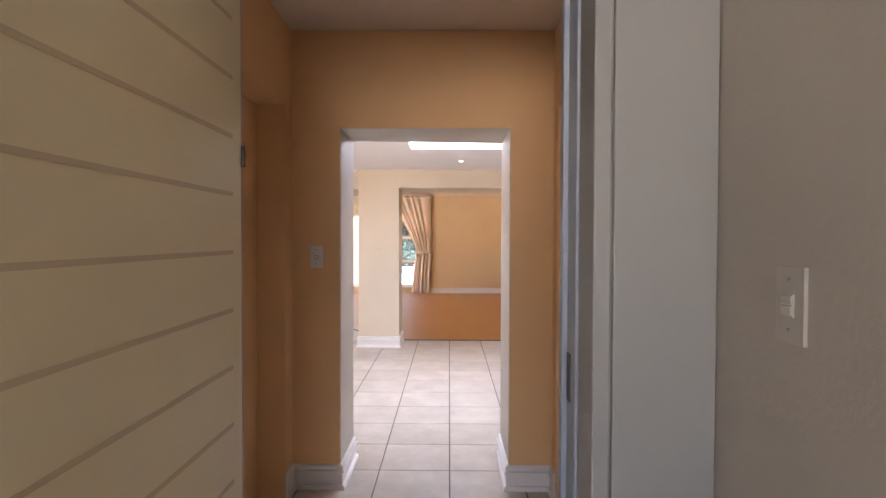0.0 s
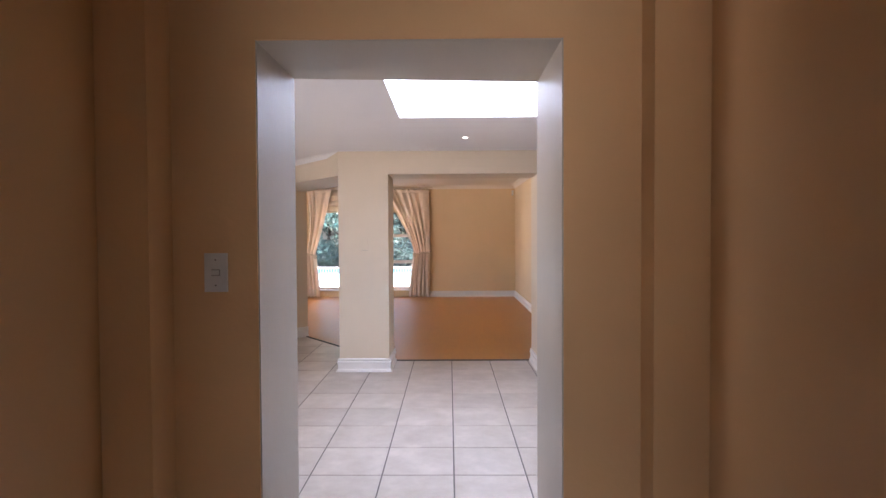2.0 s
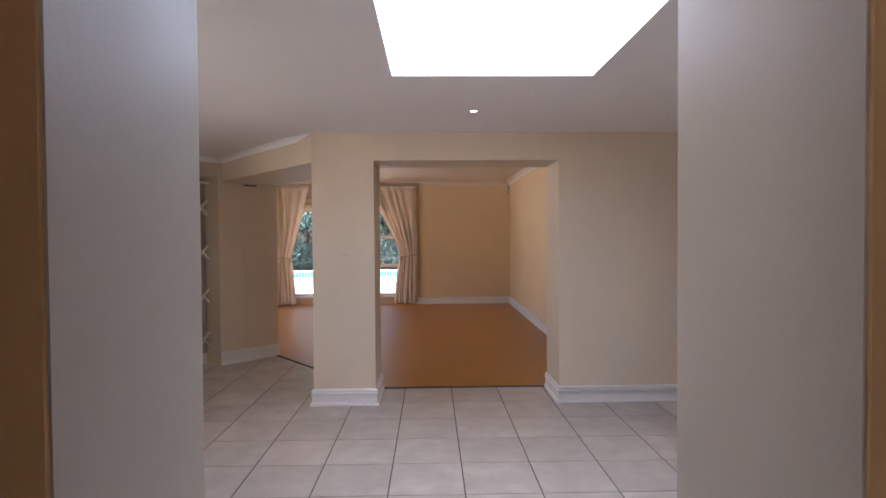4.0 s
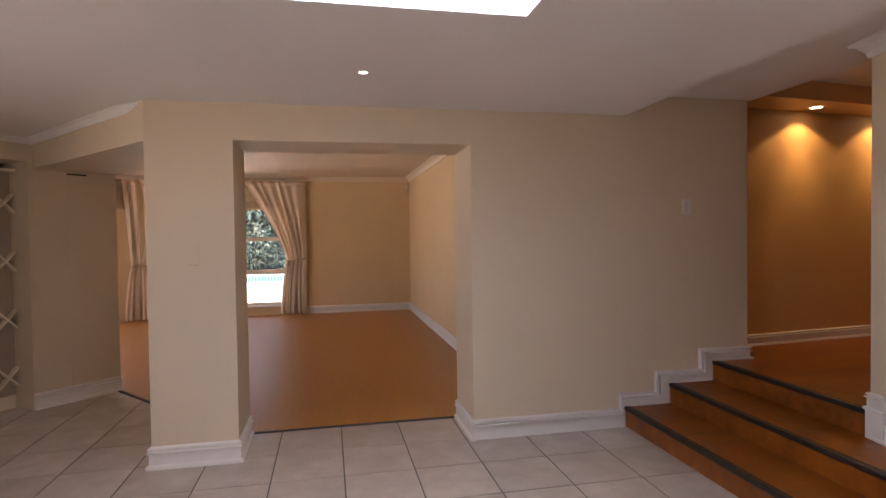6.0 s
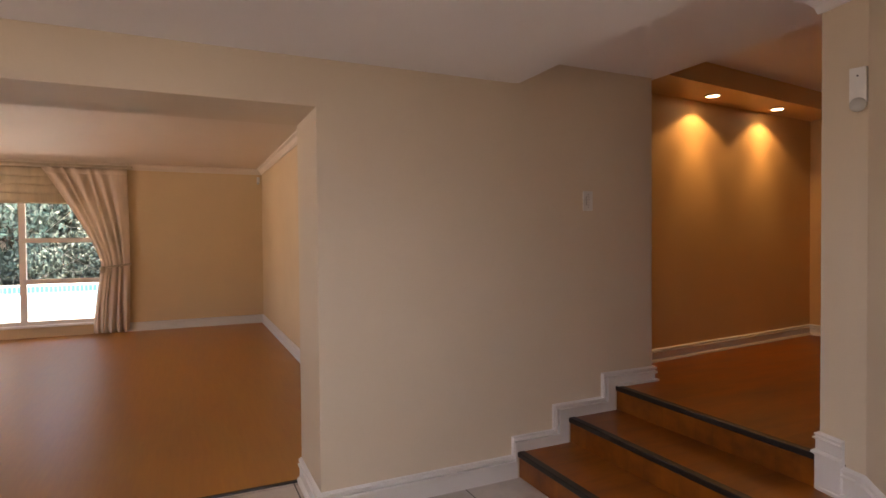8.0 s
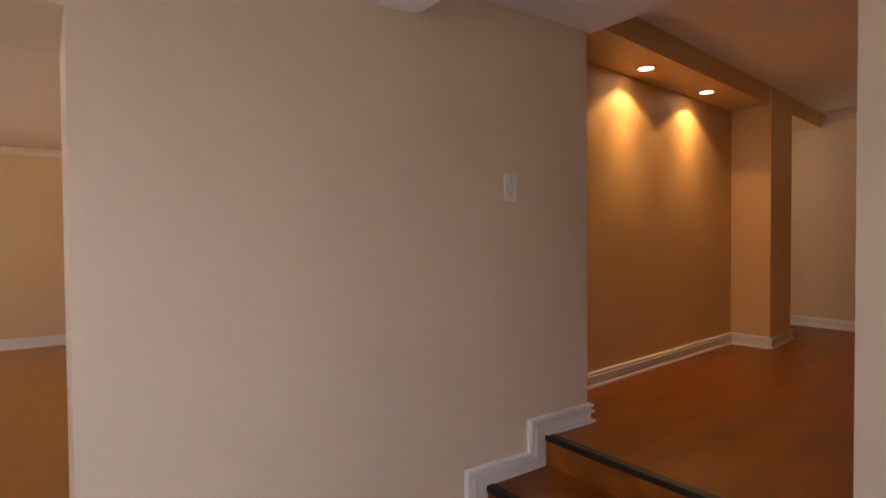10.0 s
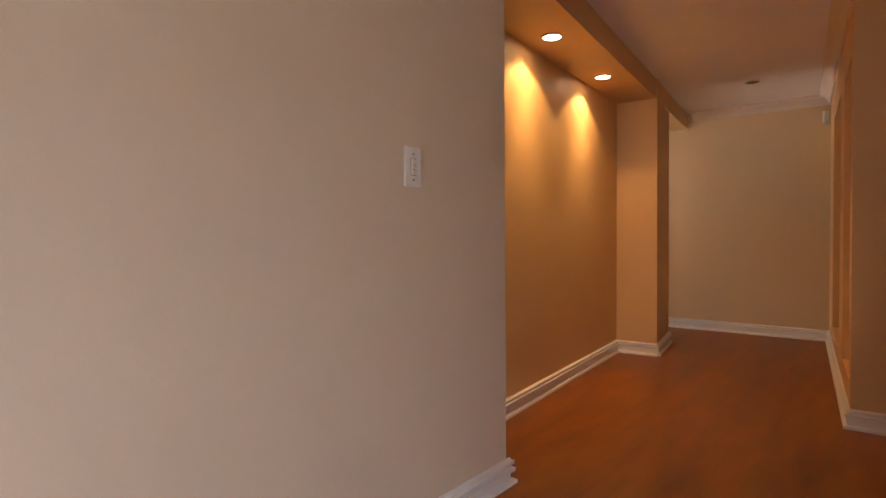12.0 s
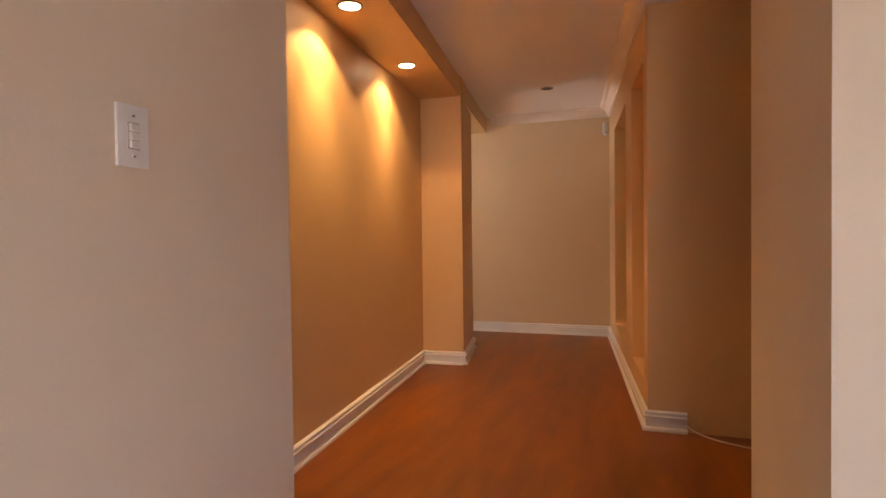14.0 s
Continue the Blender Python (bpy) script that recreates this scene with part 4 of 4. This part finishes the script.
def tree(label, at, height, spread, leaves, seed):
    """Tapered trunk, a few limbs and a loose crown of small leaves."""
    rnd = random.Random(seed)
    t = thing("garden_tree", label, "tree", at, 0, "garden trees")
    bm = bmesh.new()
    tips = []

    def limb(p, d, l, r):
        q = p + d * l
        c = cylinder(r, l, 7, r * 0.55)
        c.transform(Matrix.Translation((p + q) / 2) @ d.to_track_quat("Z", "Y").to_matrix().to_4x4())
        me = bpy.data.meshes.new("limb")
        c.to_mesh(me)
        c.free()
        bm.from_mesh(me)
        bpy.data.meshes.remove(me)
        tips.append(q)
        return q

    top = limb(Vector((0, 0, 0)), Vector((rnd.uniform(-0.1, 0.1), 0, 1)).normalized(), height * 0.45, 0.09)
    for k in range(7):
        a = rnd.uniform(0, 6.28)
        d = Vector((math.cos(a), math.sin(a), rnd.uniform(0.2, 1.1))).normalized()
        q = limb(top * rnd.uniform(0.35, 1.0), d, spread * rnd.uniform(0.5, 0.9), 0.04)
        limb(q, (d + Vector((rnd.uniform(-0.6, 0.6), rnd.uniform(-0.6, 0.6), 0.3))).normalized(), spread * 0.4, 0.02)
    part("trunk", bm, BARK, t)
    lv = bmesh.new()
    for _ in range(leaves):
        c = rnd.choice(tips) + Vector((rnd.gauss(0, 0.3), rnd.gauss(0, 0.3), rnd.gauss(0, 0.32))) * spread * 0.55
        c.z = max(0.05, c.z)
        m = Matrix.Translation(c) @ Euler((rnd.uniform(0, 6), rnd.uniform(0, 6), rnd.uniform(0, 6))).to_matrix().to_4x4()
        s = rnd.uniform(0.08, 0.16)
        lv.faces.new([lv.verts.new(m @ Vector(v)) for v in ((-s, 0, 0), (0, -s * 0.45, s * 0.15), (s, 0, 0), (0, s * 0.45, s * 0.15))])
    part("crown", lv, LEAVES, t)
    return t


for i in range(9):
    tree("leafy green garden tree behind the pool", (-9.0 + 1.45 * i, 28.6 + 1.1 * (i % 3), -0.15), 7.4 + 0.7 * (i % 3), 2.6, 7000, i)


def shrub(label, at, height, spread, leaves, seed):
    """A dense bush: short stems and a low mound of leaves with an uneven edge."""
    rnd = random.Random(seed)
    t = thing("garden_shrub", label, "shrub", at, 0, "garden shrubs")
    stems, lv = bmesh.new(), bmesh.new()
    for k in range(5):
        a = rnd.uniform(0, 6.28)
        d = Vector((0.4 * math.cos(a), 0.4 * math.sin(a), 1)).normalized()
        c = cylinder(0.025, height * 0.7, 6, 0.01)
        c.transform(d.to_track_quat("Z", "Y").to_matrix().to_4x4() @ Matrix.Translation((0, 0, height * 0.33)))
        me = bpy.data.meshes.new("stem")
        c.to_mesh(me)
        c.free()
        stems.from_mesh(me)
        bpy.data.meshes.remove(me)
    part("stem", stems, BARK, t)
    for _ in range(leaves):
        a, q = rnd.uniform(0, 6.28), rnd.random() ** 0.5
        z = rnd.random() ** 0.8 * height * (1 - 0.45 * q * q) * rnd.uniform(0.85, 1.1)
        c = Vector((math.cos(a) * q * spread, math.sin(a) * q * spread * 0.6, z))
        m = Matrix.Translation(c) @ Euler((rnd.uniform(0, 6), rnd.uniform(0, 6), rnd.uniform(0, 6))).to_matrix().to_4x4()
        w = rnd.uniform(0.05, 0.12)
        lv.faces.new([lv.verts.new(m @ Vector(v)) for v in ((-w, 0, 0), (0, -w * 0.45, w * 0.15), (w, 0, 0), (0, w * 0.45, w * 0.15))])
    part("crown", lv, LEAVES, t)
    return t


for i in range(10):
    shrub("dense green garden shrub behind the pool", (-8.5 + 1.2 * i, 26.9 + 0.35 * (i % 2), -0.15), 1.5 + 0.35 * (i % 3), 0.95, 2600, 40 + i)

# ---- floor tiles ----
PITCH = 0.453
floor_base = bpy.data.objects["floor_base"]
tile_bm = box(-PITCH / 2 + 0.0045, PITCH / 2 - 0.0045, -PITCH / 2 + 0.0045, PITCH / 2 - 0.0045, -0.012, 0.0)
bmesh.ops.bevel(tile_bm, geom=[e for e in tile_bm.edges if all(v.co.z > -0.001 for v in e.verts)], offset=0.0014, segments=1, affect="EDGES")
tile_mesh = bpy.data.meshes.new("tile")
tile_bm.to_mesh(tile_mesh)
tile_bm.free()
tile_mesh.materials.append(TILE)
for i in range(-9, 6):
    for j in range(-6, 15):
        x, y = 0.293 + PITCH * (i + 0.5), 8.25 - PITCH * (j + 0.5)
        in_room = -3.7 < x < 2.75 and 4.2 < y < 8.95
        in_bay = -3.0 < x < -0.2 and 8.9 <= y < 10.8 and (x + 0.5) * 1.64 + (y - 8.74) * 1.36 < 0.5 and (x + 2.36) * 1.68 - (y - 9.88) * 1.19 > -1.0
        in_passage = -0.9 < x < 1.15 and 1.8 < y <= 4.25
        if in_room or in_bay or in_passage:
            ob = new("tile", tile_mesh)
            ob.location = (x, y, 0)
            ob.parent = floor_base
